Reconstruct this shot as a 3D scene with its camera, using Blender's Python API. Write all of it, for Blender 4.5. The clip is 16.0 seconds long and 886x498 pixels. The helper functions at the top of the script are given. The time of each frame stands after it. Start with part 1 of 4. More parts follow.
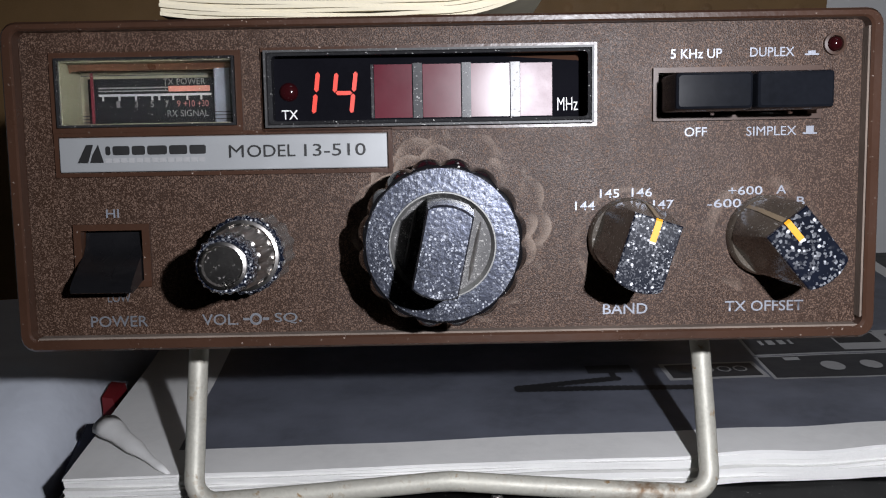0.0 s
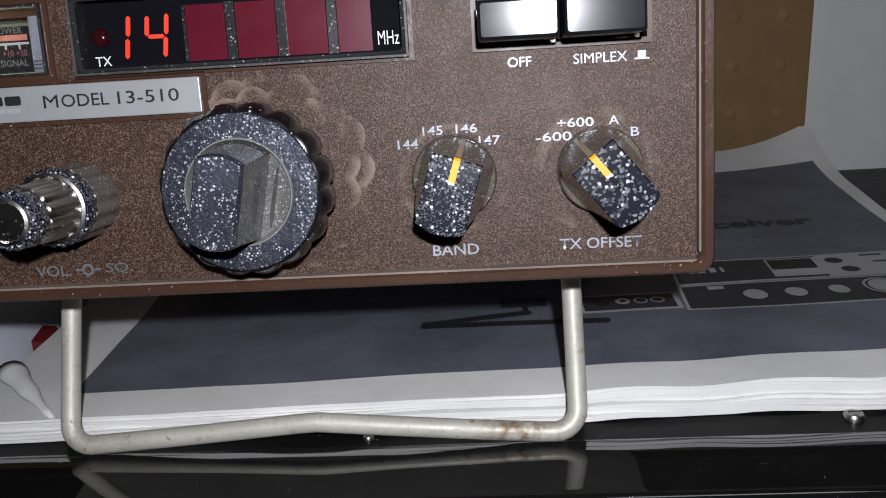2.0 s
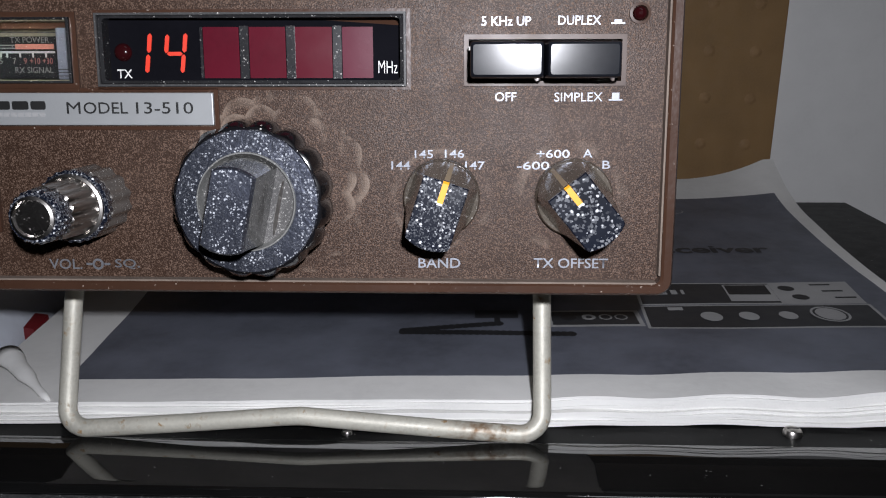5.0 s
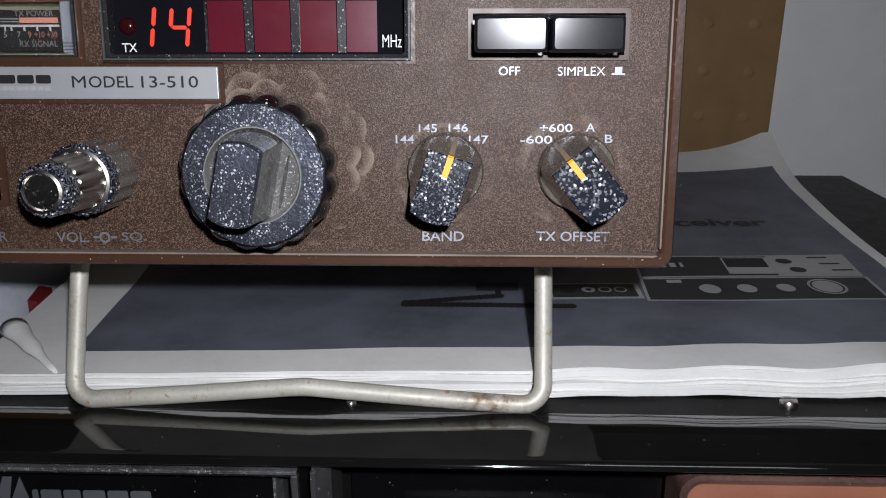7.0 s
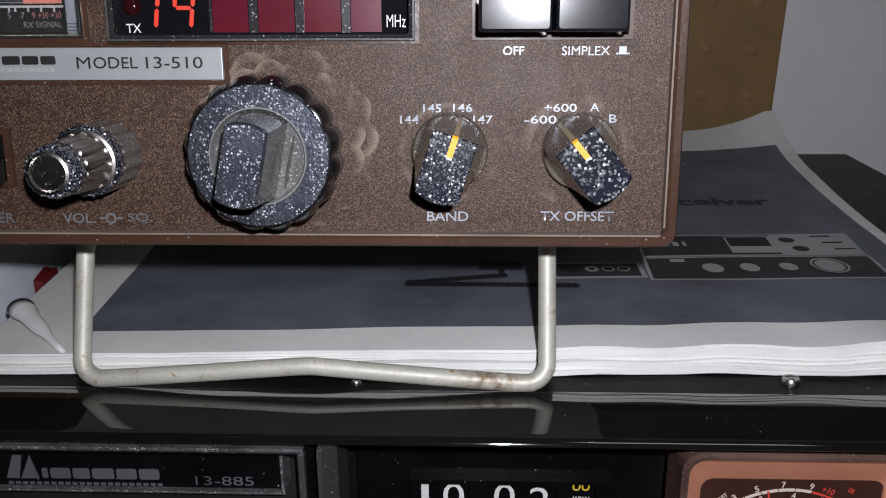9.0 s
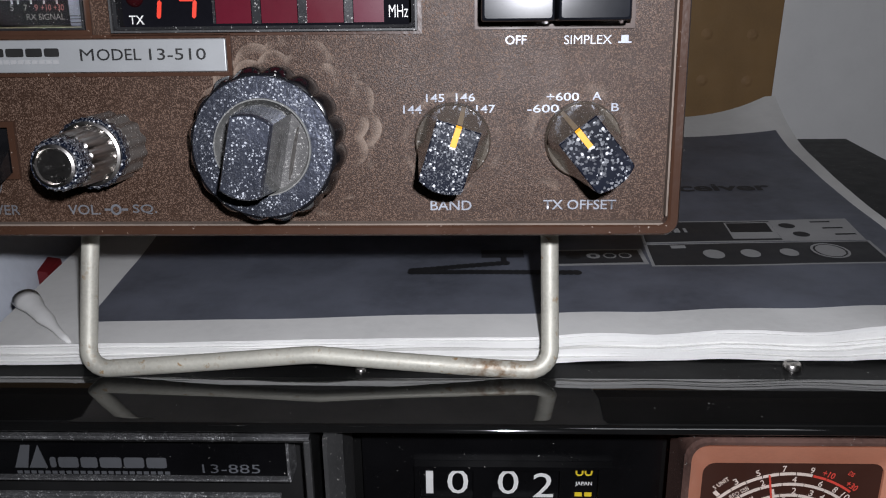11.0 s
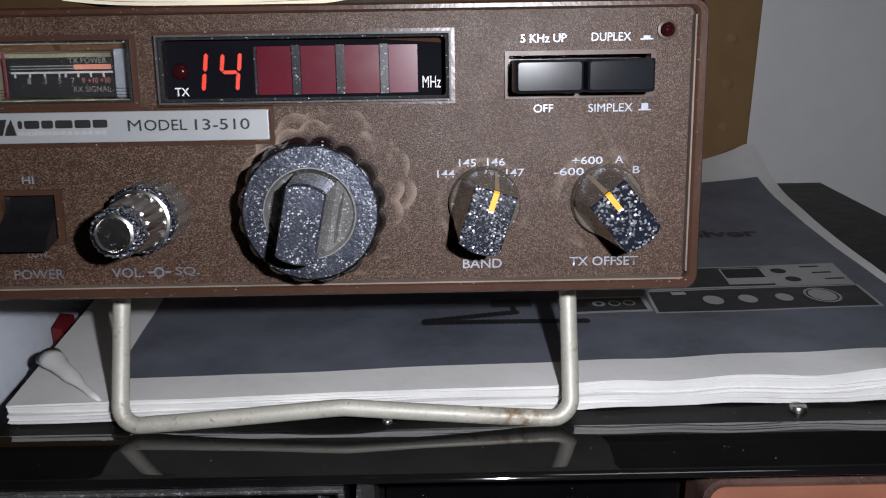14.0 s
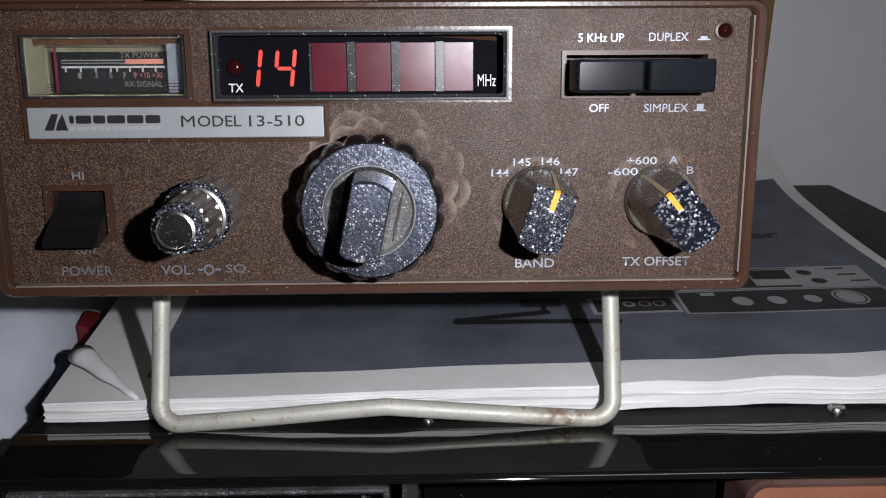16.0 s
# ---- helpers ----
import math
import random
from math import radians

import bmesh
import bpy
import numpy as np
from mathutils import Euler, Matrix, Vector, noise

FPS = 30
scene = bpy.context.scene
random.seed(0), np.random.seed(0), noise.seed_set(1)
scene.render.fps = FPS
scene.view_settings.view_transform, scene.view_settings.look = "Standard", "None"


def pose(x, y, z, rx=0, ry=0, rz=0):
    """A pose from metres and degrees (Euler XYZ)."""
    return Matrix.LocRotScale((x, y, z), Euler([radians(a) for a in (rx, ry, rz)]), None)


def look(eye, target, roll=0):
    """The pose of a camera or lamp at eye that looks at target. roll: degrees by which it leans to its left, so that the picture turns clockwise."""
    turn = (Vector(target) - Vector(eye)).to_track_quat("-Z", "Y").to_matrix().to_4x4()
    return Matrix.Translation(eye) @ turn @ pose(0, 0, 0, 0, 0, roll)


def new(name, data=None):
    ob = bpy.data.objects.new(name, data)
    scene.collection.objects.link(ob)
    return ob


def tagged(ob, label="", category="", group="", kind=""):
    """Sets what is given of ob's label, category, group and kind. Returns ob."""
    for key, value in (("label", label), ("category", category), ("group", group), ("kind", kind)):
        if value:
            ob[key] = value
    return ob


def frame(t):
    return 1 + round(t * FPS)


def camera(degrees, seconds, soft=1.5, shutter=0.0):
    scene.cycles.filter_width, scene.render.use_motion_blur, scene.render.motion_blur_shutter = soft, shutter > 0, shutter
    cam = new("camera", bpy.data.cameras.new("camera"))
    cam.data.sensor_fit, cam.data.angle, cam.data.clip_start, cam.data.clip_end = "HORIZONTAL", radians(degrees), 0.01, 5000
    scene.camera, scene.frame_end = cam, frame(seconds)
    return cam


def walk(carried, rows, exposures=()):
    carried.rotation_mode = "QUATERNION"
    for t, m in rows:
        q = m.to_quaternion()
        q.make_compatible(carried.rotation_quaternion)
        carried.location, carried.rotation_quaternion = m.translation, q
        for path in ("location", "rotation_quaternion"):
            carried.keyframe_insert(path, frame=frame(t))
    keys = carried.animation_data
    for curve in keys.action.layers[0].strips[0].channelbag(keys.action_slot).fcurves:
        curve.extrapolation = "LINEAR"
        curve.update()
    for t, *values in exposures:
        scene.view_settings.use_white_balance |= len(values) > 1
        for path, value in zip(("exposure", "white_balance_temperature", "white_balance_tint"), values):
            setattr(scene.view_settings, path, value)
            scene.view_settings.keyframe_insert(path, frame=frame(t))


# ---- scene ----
# camera: a phone held by hand
cam = camera(54.50, 16.0, soft=1.1, shutter=0.5)
PATH = [
    (0.0, -0.00042, -0.00254, 0.21723, 78.996, 0.997, -0.282),
    (0.5, 0.00236, -0.00279, 0.21940, 78.843, 0.986, 0.034),
    (1.0, 0.01642, -0.00428, 0.22224, 77.920, 1.154, -0.115),
    (1.5, 0.03969, -0.00133, 0.21925, 76.080, 3.513, 2.822),
    (2.0, 0.04266, 0.00349, 0.21804, 74.037, 3.592, 3.204),
    (2.5, 0.04369, 0.00147, 0.21933, 74.797, 2.410, 2.829),
    (3.0, 0.04292, -0.00472, 0.22078, 74.782, 1.025, 2.900),
    (3.5, 0.04141, -0.01033, 0.22248, 74.753, 0.622, 2.709),
    (6.0, 0.04100, -0.01171, 0.22373, 73.643, 0.248, 2.049),
    (6.5, 0.04033, -0.01261, 0.22401, 72.979, 0.226, 2.038),
    (7.0, 0.03975, -0.01289, 0.22412, 72.672, 0.201, 1.956),
    (7.5, 0.03987, -0.01317, 0.22436, 72.284, 0.276, 2.061),
    (8.0, 0.03993, -0.01316, 0.22450, 71.950, 0.249, 1.996),
    (8.5, 0.03972, -0.01333, 0.22439, 71.735, 0.348, 2.071),
    (9.0, 0.03922, -0.01364, 0.22449, 71.298, 0.371, 2.032),
    (9.5, 0.03888, -0.01390, 0.22452, 70.875, 0.501, 2.050),
    (12.0, 0.03694, -0.01639, 0.22584, 70.091, 0.841, 1.802),
    (12.5, 0.03545, -0.01809, 0.22519, 69.902, 0.956, 1.995),
    (13.0, 0.03306, -0.01875, 0.22580, 69.903, 0.702, 1.302),
    (13.5, 0.02779, -0.01765, 0.22668, 72.119, 0.702, -0.206),
    (14.0, 0.02439, -0.02190, 0.23217, 72.924, 0.863, -0.617),
    (14.5, 0.01679, -0.02385, 0.23206, 72.921, 0.803, -0.965),
    (15.0, 0.01286, -0.02253, 0.23154, 72.883, 0.716, -0.933),
    (15.5, 0.01118, -0.02170, 0.23100, 72.827, 0.074, -1.591),
    (16.0, 0.01009, -0.02098, 0.23198, 72.887, 0.189, -1.418),
]
walk(cam, [(t, pose(x, y, z, rx, ry, rz)) for t, x, y, z, rx, ry, rz in PATH])

# ---- light: the phone's torch just above the lens, and an unseen fill lamp overhead ----
MM = 0.001
world = bpy.data.worlds.new("world")
world.use_nodes = True
world.node_tree.nodes["Background"].inputs[0].default_value = (0.6, 0.65, 0.75, 1)
world.node_tree.nodes["Background"].inputs[1].default_value = 0.01
scene.world = world
torch_data = bpy.data.lights.new("torch", "SPOT")
torch_data.spot_size, torch_data.spot_blend = radians(160), 1.0
torch_data.energy, torch_data.shadow_soft_size, torch_data.color = 2.62, 0.003, (0.925, 0.937, 1.012)
torch = new("torch", torch_data)
torch.matrix_world = look((0.053, -0.030, 0.2455), (0.11, 0.48, 0.11))
# Dim area lamp without a fixture, added for the room's ambient light.
lamp_data = bpy.data.lights.new("fill_lamp", "AREA")
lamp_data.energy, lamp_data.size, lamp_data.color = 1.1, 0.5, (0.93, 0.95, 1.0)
lamp = new("fill_lamp", lamp_data)
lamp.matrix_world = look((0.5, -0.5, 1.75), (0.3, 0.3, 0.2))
scene.view_settings.exposure = 0.0


# ---- materials ----
def material(name, color, rough=0.5, metal=0.0, spec=0.5, vary=0.15, grain=0.0, grain_size=1.0, dust=0.0, dust_size=0.6,
             dust_color=(0.62, 0.6, 0.57), emit=None, emit_strength=0.0, transmit=0.0, ior=1.5, rough_vary=0.1, haze_of=0.4, even=0.0, warp=1.5, dot_edge=0.55):
    """A surface with stains at a large scale, grain at a small one, and specks of dust. Sizes in millimetres."""
    m = bpy.data.materials.new(name)
    m.use_nodes = True
    nt = m.node_tree
    n, ln = nt.nodes, nt.links
    b = n["Principled BSDF"]
    b.inputs["Metallic"].default_value = metal
    b.inputs["Roughness"].default_value = rough
    b.inputs["Specular IOR Level"].default_value = spec
    b.inputs["IOR"].default_value = ior
    b.inputs["Transmission Weight"].default_value = transmit
    if emit:
        b.inputs["Emission Color"].default_value = (*emit, 1)
        b.inputs["Emission Strength"].default_value = emit_strength
    tc = n.new("ShaderNodeTexCoord")

    def noise_tex(size, detail=3.0):
        t = n.new("ShaderNodeTexNoise")
        t.inputs["Scale"].default_value = 1000.0 / size
        t.inputs["Detail"].default_value = detail
        ln.new(tc.outputs["Object"], t.inputs["Vector"])
        return t.outputs["Fac"]

    def ramp(src, lo, hi):
        r = n.new("ShaderNodeMapRange")
        r.inputs["From Min"].default_value, r.inputs["From Max"].default_value = lo, hi
        ln.new(src, r.inputs["Value"])
        return r.outputs["Result"]

    def mix(fac, a, c):
        x = n.new("ShaderNodeMix")
        x.data_type = "RGBA"
        for sock, val in ((x.inputs["Factor"], fac), (x.inputs["A"], a), (x.inputs["B"], c)):
            if isinstance(val, (tuple, float)):
                sock.default_value = (*val, 1) if isinstance(val, tuple) else val
            else:
                ln.new(val, sock)
        return x.outputs["Result"]

    lo, hi = tuple(c * (1 - vary) for c in color), tuple(min(1, c * (1 + vary)) for c in color)
    col = mix(ramp(noise_tex(18.0, 4), 0.3, 0.7), lo, hi)
    fine = noise_tex(max(grain_size, 0.2), 2)
    if vary:
        col = mix(ramp(fine, 0.35, 0.65), col, mix(0.35, col, hi))
    rsock = ramp(noise_tex(7.0, 3), 0.3, 0.7)
    mr = n.new("ShaderNodeMapRange")
    mr.inputs["To Min"].default_value, mr.inputs["To Max"].default_value = max(0.02, rough - rough_vary * rough), rough + rough_vary * rough
    ln.new(rsock, mr.inputs["Value"])
    rough_out = mr.outputs["Result"]
    if dust:
        v = n.new("ShaderNodeTexVoronoi")
        v.inputs["Scale"].default_value = 1000.0 / dust_size
        wob = n.new("ShaderNodeTexNoise")
        wob.inputs["Scale"].default_value = 1700.0 / dust_size
        wob.inputs["Detail"].default_value = 2.0
        ln.new(tc.outputs["Object"], wob.inputs["Vector"])
        bend = n.new("ShaderNodeVectorMath")
        bend.operation = "MULTIPLY_ADD"
        bend.inputs[1].default_value = (dust_size * MM * warp,) * 3
        ln.new(wob.outputs["Color"], bend.inputs[0])
        ln.new(tc.outputs["Object"], bend.inputs[2])
        ln.new(bend.outputs[0], v.inputs["Vector"])
        sep = n.new("ShaderNodeSeparateColor")
        ln.new(v.outputs["Color"], sep.inputs[0])
        pick = ramp(sep.outputs[0], 1 - dust, 1 - dust * (0.6 if warp > 0.5 else 0.94))
        grown = n.new("ShaderNodeMath")
        grown.operation = "MULTIPLY_ADD"
        grown.inputs[1].default_value = 0.34
        ln.new(sep.outputs[2], grown.inputs[0])
        ln.new(v.outputs["Distance"], grown.inputs[2])
        dot = ramp(grown.outputs[0], dot_edge, dot_edge * 0.55)
        mul = n.new("ShaderNodeMath")
        mul.operation = "MULTIPLY"
        ln.new(pick, mul.inputs[0])
        ln.new(dot, mul.inputs[1])
        mul2 = n.new("ShaderNodeMath")
        mul2.operation = "MULTIPLY"
        ln.new(mul.outputs[0], mul2.inputs[0])
        ln.new(ramp(noise_tex(3.0, 3), 0.32 - even, 0.55 - 0.5 * even), mul2.inputs[1])
        v2 = n.new("ShaderNodeTexVoronoi")
        v2.inputs["Scale"].default_value = 2200.0 / dust_size
        ln.new(tc.outputs["Object"], v2.inputs["Vector"])
        s2 = n.new("ShaderNodeSeparateColor")
        ln.new(v2.outputs["Color"], s2.inputs[0])
        fine_dust = n.new("ShaderNodeMath")
        fine_dust.operation = "MULTIPLY"
        ln.new(ramp(s2.outputs[1], 1 - 0.7 * dust, 1.0), fine_dust.inputs[0])
        ln.new(ramp(noise_tex(5.0, 3), 0.35 - even, 0.65 - 0.5 * even), fine_dust.inputs[1])
        haze = n.new("ShaderNodeMath")
        haze.operation = "MULTIPLY"
        haze.inputs[1].default_value = haze_of
        ln.new(fine_dust.outputs[0], haze.inputs[0])
        col = mix(haze.outputs[0], col, dust_color)
        col = mix(mul2.outputs[0], col, dust_color)
        rr = n.new("ShaderNodeMix")
        ln.new(mul2.outputs[0], rr.inputs["Factor"])
        ln.new(rough_out, rr.inputs["A"])
        rr.inputs["B"].default_value = 0.9
        rough_out = rr.outputs["Result"]
        if metal:
            mm = n.new("ShaderNodeMapRange")
            mm.inputs["To Min"].default_value, mm.inputs["To Max"].default_value = metal, 0.0
            ln.new(mul2.outputs[0], mm.inputs["Value"])
            ln.new(mm.outputs["Result"], b.inputs["Metallic"])
    ln.new(col, b.inputs["Base Color"])
    ln.new(rough_out, b.inputs["Roughness"])
    if grain:
        bump = n.new("ShaderNodeBump")
        bump.inputs["Strength"].default_value = grain
        bump.inputs["Distance"].default_value = grain_size * MM * 0.3
        ln.new(fine, bump.inputs["Height"])
        ln.new(bump.outputs["Normal"], b.inputs["Normal"])
    return m


M_BROWN = material("brown_textured_plastic", (0.034, 0.0175, 0.0107), 0.46, grain=1.0, grain_size=0.28, haze_of=0.9, even=0.3, dust=0.6, dust_size=0.42, dust_color=(0.160, 0.102, 0.074), vary=0.16, spec=0.27)


def add_caustics_and_arcs(m):
    """Painted caustics: pale petals round the tuning knob; also faint arcs round the selectors."""
    n, ln = m.node_tree.nodes, m.node_tree.links
    b = n["Principled BSDF"]
    src = b.inputs["Base Color"].links[0].from_socket
    tc = n.new("ShaderNodeTexCoord")

    def node(kind, op, *ins):
        x = n.new(kind)
        x.operation = op
        for k, v in enumerate(ins):
            if isinstance(v, (float, tuple)):
                x.inputs[k].default_value = v
            else:
                ln.new(v, x.inputs[k])
        return x

    def band(cx, cz, r0, r1):
        d = node("ShaderNodeVectorMath", "DISTANCE", tc.outputs["Object"], (cx * MM, 0.0, cz * MM)).outputs["Value"]
        up = n.new("ShaderNodeMapRange")
        up.interpolation_type = "SMOOTHSTEP"
        for k, v in (("From Min", r0 * MM), ("From Max", (r0 + 0.5) * MM)):
            up.inputs[k].default_value = v
        ln.new(d, up.inputs["Value"])
        dn = n.new("ShaderNodeMapRange")
        dn.interpolation_type = "SMOOTHSTEP"
        for k, v in (("From Min", r1 * MM), ("From Max", (r1 - 0.9) * MM)):
            dn.inputs[k].default_value = v
        ln.new(d, dn.inputs["Value"])
        return node("ShaderNodeMath", "MULTIPLY", up.outputs[0], dn.outputs[0]).outputs[0]

    def petals_of(cx, cz, radius, lobes, shift):
        """Pale crescents on a scalloped circle, sharp outside and fading towards the knob."""
        rel = node("ShaderNodeVectorMath", "SUBTRACT", tc.outputs["Object"], (cx * MM, 0.0, cz * MM)).outputs[0]
        xyz = n.new("ShaderNodeSeparateXYZ")
        ln.new(rel, xyz.inputs[0])
        ang = node("ShaderNodeMath", "ARCTAN2", xyz.outputs[2], xyz.outputs[0]).outputs[0]
        wave = node("ShaderNodeMath", "SINE", node("ShaderNodeMath", "MULTIPLY_ADD", ang, lobes / 2, shift).outputs[0]).outputs[0]
        lobe = node("ShaderNodeMath", "ABSOLUTE", wave).outputs[0]
        away = node("ShaderNodeVectorMath", "LENGTH", rel).outputs["Value"]
        edge = node("ShaderNodeMath", "MULTIPLY_ADD", lobe, 1.5 * MM, radius * MM).outputs[0]
        inside = node("ShaderNodeMath", "SUBTRACT", edge, away).outputs[0]
        up = n.new("ShaderNodeMapRange")
        up.inputs["From Max"].default_value = 0.25 * MM
        ln.new(inside, up.inputs["Value"])
        dn = n.new("ShaderNodeMapRange")
        dn.inputs["From Min"].default_value, dn.inputs["From Max"].default_value = 2.4 * MM, 0.3 * MM
        ln.new(inside, dn.inputs["Value"])
        return node("ShaderNodeMath", "MULTIPLY", up.outputs[0], dn.outputs[0]).outputs[0]

    nz = n.new("ShaderNodeTexNoise")
    nz.inputs["Scale"].default_value = 130.0
    ln.new(tc.outputs["Object"], nz.inputs["Vector"])
    cl = n.new("ShaderNodeMapRange")
    for k, v in (("From Min", 0.46), ("From Max", 0.6)):
        cl.inputs[k].default_value = v
    ln.new(nz.outputs["Fac"], cl.inputs["Value"])
    petals = node("ShaderNodeMath", "MAXIMUM", petals_of(1.0, 20.6, 15.4, 16.0, 0.4), petals_of(1.4, 21.2, 17.4, 16.0, 1.3)).outputs[0]
    arcs = node("ShaderNodeMath", "MAXIMUM", band(34.2, 18.8, 8.6, 10.4), band(59.6, 19.2, 9.0, 11.6)).outputs[0]
    arcs = node("ShaderNodeMath", "MULTIPLY", arcs, 0.35).outputs[0]
    marks = node("ShaderNodeMath", "MULTIPLY", node("ShaderNodeMath", "MAXIMUM", petals, arcs).outputs[0], cl.outputs[0]).outputs[0]
    marks = node("ShaderNodeMath", "MULTIPLY", marks, 0.6).outputs[0]
    x = n.new("ShaderNodeMix")
    x.data_type = "RGBA"
    ln.new(marks, x.inputs["Factor"])
    ln.new(src, x.inputs["A"])
    x.inputs["B"].default_value = (0.30, 0.23, 0.18, 1)
    ln.new(x.outputs["Result"], b.inputs["Base Color"])


add_caustics_and_arcs(M_BROWN)
M_RIM = material("brown_smooth_plastic", (0.052, 0.025, 0.0155), 0.3, grain=0.12, grain_size=1.5, dust=0.03, dust_size=0.35, dust_color=(0.4, 0.33, 0.28), haze_of=0.06, spec=0.4)
M_LEDGE = material("dusty_brown_ledge", (0.17, 0.133, 0.108), 0.75, grain=0.6, grain_size=0.5, vary=0.4)
M_BLACK = material("black_plastic", (0.0035, 0.0035, 0.004), 0.3, dust=0.006, haze_of=0.06, dust_size=0.4, vary=0.3, spec=0.18)
M_BLACK_DUSTY = material("dusty_black_plastic", (0.005, 0.007, 0.014), 0.22, haze_of=0.25, dust=0.6, dust_size=0.66, warp=0.35, even=0.15, dot_edge=0.47, dust_color=(0.74, 0.76, 0.80), vary=0.3, spec=0.8)
M_BLACK_SPECKLED = material("coarsely_speckled_black_plastic", (0.005, 0.007, 0.014), 0.2, haze_of=0.3, dust=0.42, dust_size=0.9, warp=0.35, even=0.2, dot_edge=0.46, dust_color=(0.80, 0.82, 0.86), vary=0.3, spec=0.8)
M_BLACK_SKIRT = material("black_knob_skirt", (0.006, 0.006, 0.007), 0.16, haze_of=0.03, dust=0.035, dust_size=0.5, vary=0.3, spec=0.6)
M_CASE = material("black_painted_metal", (0.012, 0.012, 0.012), 0.45, grain=0.2, grain_size=0.6, vary=0.3)
M_BUTTON = material("glossy_black_button", (0.008, 0.009, 0.012), 0.165, vary=0.3, rough_vary=0.06, spec=0.13)
M_ROCKER = material("smudged_glossy_black_rocker", (0.007, 0.007, 0.008), 0.24, vary=0.4, spec=0.6, rough_vary=0.35)
M_RING = material("pale_dusty_ring", (0.26, 0.26, 0.25), 0.3, metal=0.5, vary=0.3, dust=0.2, dust_size=0.4)
M_CHROME = material("dull_chrome_trim", (0.42, 0.40, 0.38), 0.3, metal=1.0, dust=0.14, dust_size=0.4, dust_color=(0.35, 0.32, 0.3))
M_KNOB_FACE = material("dusty_metal_knob_face", (0.060, 0.066, 0.088), 0.33, metal=0.8, haze_of=0.34, dust=0.78, dust_size=0.46, warp=1.3, dust_color=(0.48, 0.50, 0.54), vary=0.45, grain=0.3, grain_size=0.9)
M_POCKET = material("dusty_dark_pocket", (0.05, 0.048, 0.047), 0.5, haze_of=0.5, dust=0.7, dust_size=0.36, dust_color=(0.42, 0.41, 0.39), vary=0.5)
M_FROSTED = material("frosted_clear_plastic", (0.095, 0.095, 0.092), 0.15, vary=0.5, dust=0.26, dust_size=0.4, haze_of=0.2, spec=1.0, grain=0.2, grain_size=1.5, metal=0.2)
M_POINTER_END = material("faded_pointer_line", (0.30, 0.23, 0.15), 0.35, vary=0.2)
M_KNOB_SIDE = material("smoky_clear_knob_side", (0.095, 0.080, 0.064), 0.16, metal=0.12, haze_of=0.3, dust=0.26, dust_size=0.4, dust_color=(0.4, 0.38, 0.35), vary=0.45, spec=0.8)
M_RIDGE = material("grey_ribbed_plastic", (0.13, 0.12, 0.11), 0.18, metal=0.35, dust=0.2, dust_size=0.4, vary=0.4, spec=0.7)
M_TRIM = material("dark_bronze_trim", (0.060, 0.034, 0.024), 0.42, vary=0.25, spec=0.35)
M_EDGE = material("scuffed_clear_edge", (0.018, 0.018, 0.019), 0.13, vary=0.5, dust=0.07, dust_size=0.3, haze_of=0.12, spec=0.6)
M_WINDOW_EDGE = material("scuffed_grey_window_edge", (0.048, 0.048, 0.048), 0.4, vary=0.5, dust=0.16, dust_size=0.35, haze_of=0.2, spec=0.25)
M_COVER = material("pinkish_scuffed_cover", (0.10, 0.058, 0.048), 0.12, vary=0.5, dust=0.05, haze_of=0.12, dust_size=0.35, spec=0.8)
M_SILVER = material("satin_silver_plate", (0.35, 0.36, 0.365), 0.42, metal=0.3, vary=0.04, grain=0.05, grain_size=0.5)
M_INK = material("black_ink", (0.012, 0.012, 0.012), 0.5, vary=0.1)
M_GREY_INK = material("grey_ink", (0.33, 0.33, 0.33), 0.5, vary=0.1)
M_WHITE_INK = material("silvery_white_print", (0.27, 0.285, 0.325), 0.40, metal=0.35, vary=0.3, grain=0.2, grain_size=0.4)
M_NUMERAL = material("white_painted_numeral", (0.72, 0.72, 0.70), 0.5, vary=0.08)
M_DULL_INK = material("worn_grey_print", (0.28, 0.29, 0.32), 0.40, metal=0.7, vary=0.5, grain=0.2, grain_size=0.4)
M_ORANGE = material("orange_paint", (0.85, 0.36, 0.02), 0.45, vary=0.1)
M_DISPLAY = material("black_display_face", (0.006, 0.006, 0.008), 0.10, vary=0.2, spec=0.0)
M_RED_FILTER = material("dark_red_filter", (0.088, 0.006, 0.015), 0.24, vary=0.12, spec=0.26)
M_RED_DULL = material("dull_red_filter", (0.095, 0.014, 0.028), 0.27, vary=0.12, spec=0.15)
M_STRIP = material("speckled_grey_strip", (0.014, 0.014, 0.016), 0.3, dust=0.26, dust_size=0.38, haze_of=0.12, vary=0.3)
M_SEGMENT = material("lit_red_segment", (0.4, 0.02, 0.01), 0.4, emit=(1.0, 0.07, 0.03), emit_strength=0.48, vary=0.1)
M_RED_LAMP = material("dark_red_lamp", (0.022, 0.003, 0.004), 0.12, spec=0.5, vary=0.2)
M_CLEAR = material("clear_acrylic", (0.96, 0.96, 0.93), 0.03, transmit=1.0, ior=1.3, vary=0.0)
M_CREAM = material("yellowed_cream_plastic", (0.105, 0.099, 0.066), 0.45, vary=0.25)
M_GREYBLUE = material("grey_meter_housing", (0.10, 0.105, 0.125), 0.4, vary=0.2)
M_PINK = material("salmon_red_print", (0.11, 0.028, 0.024), 0.5, vary=0.1)
M_PLATE = material("matt_black_plate", (0.006, 0.006, 0.007), 0.7, vary=0.2, spec=0.1)
M_SALMON = material("salmon_bar_print", (0.24, 0.085, 0.058), 0.5, vary=0.1)
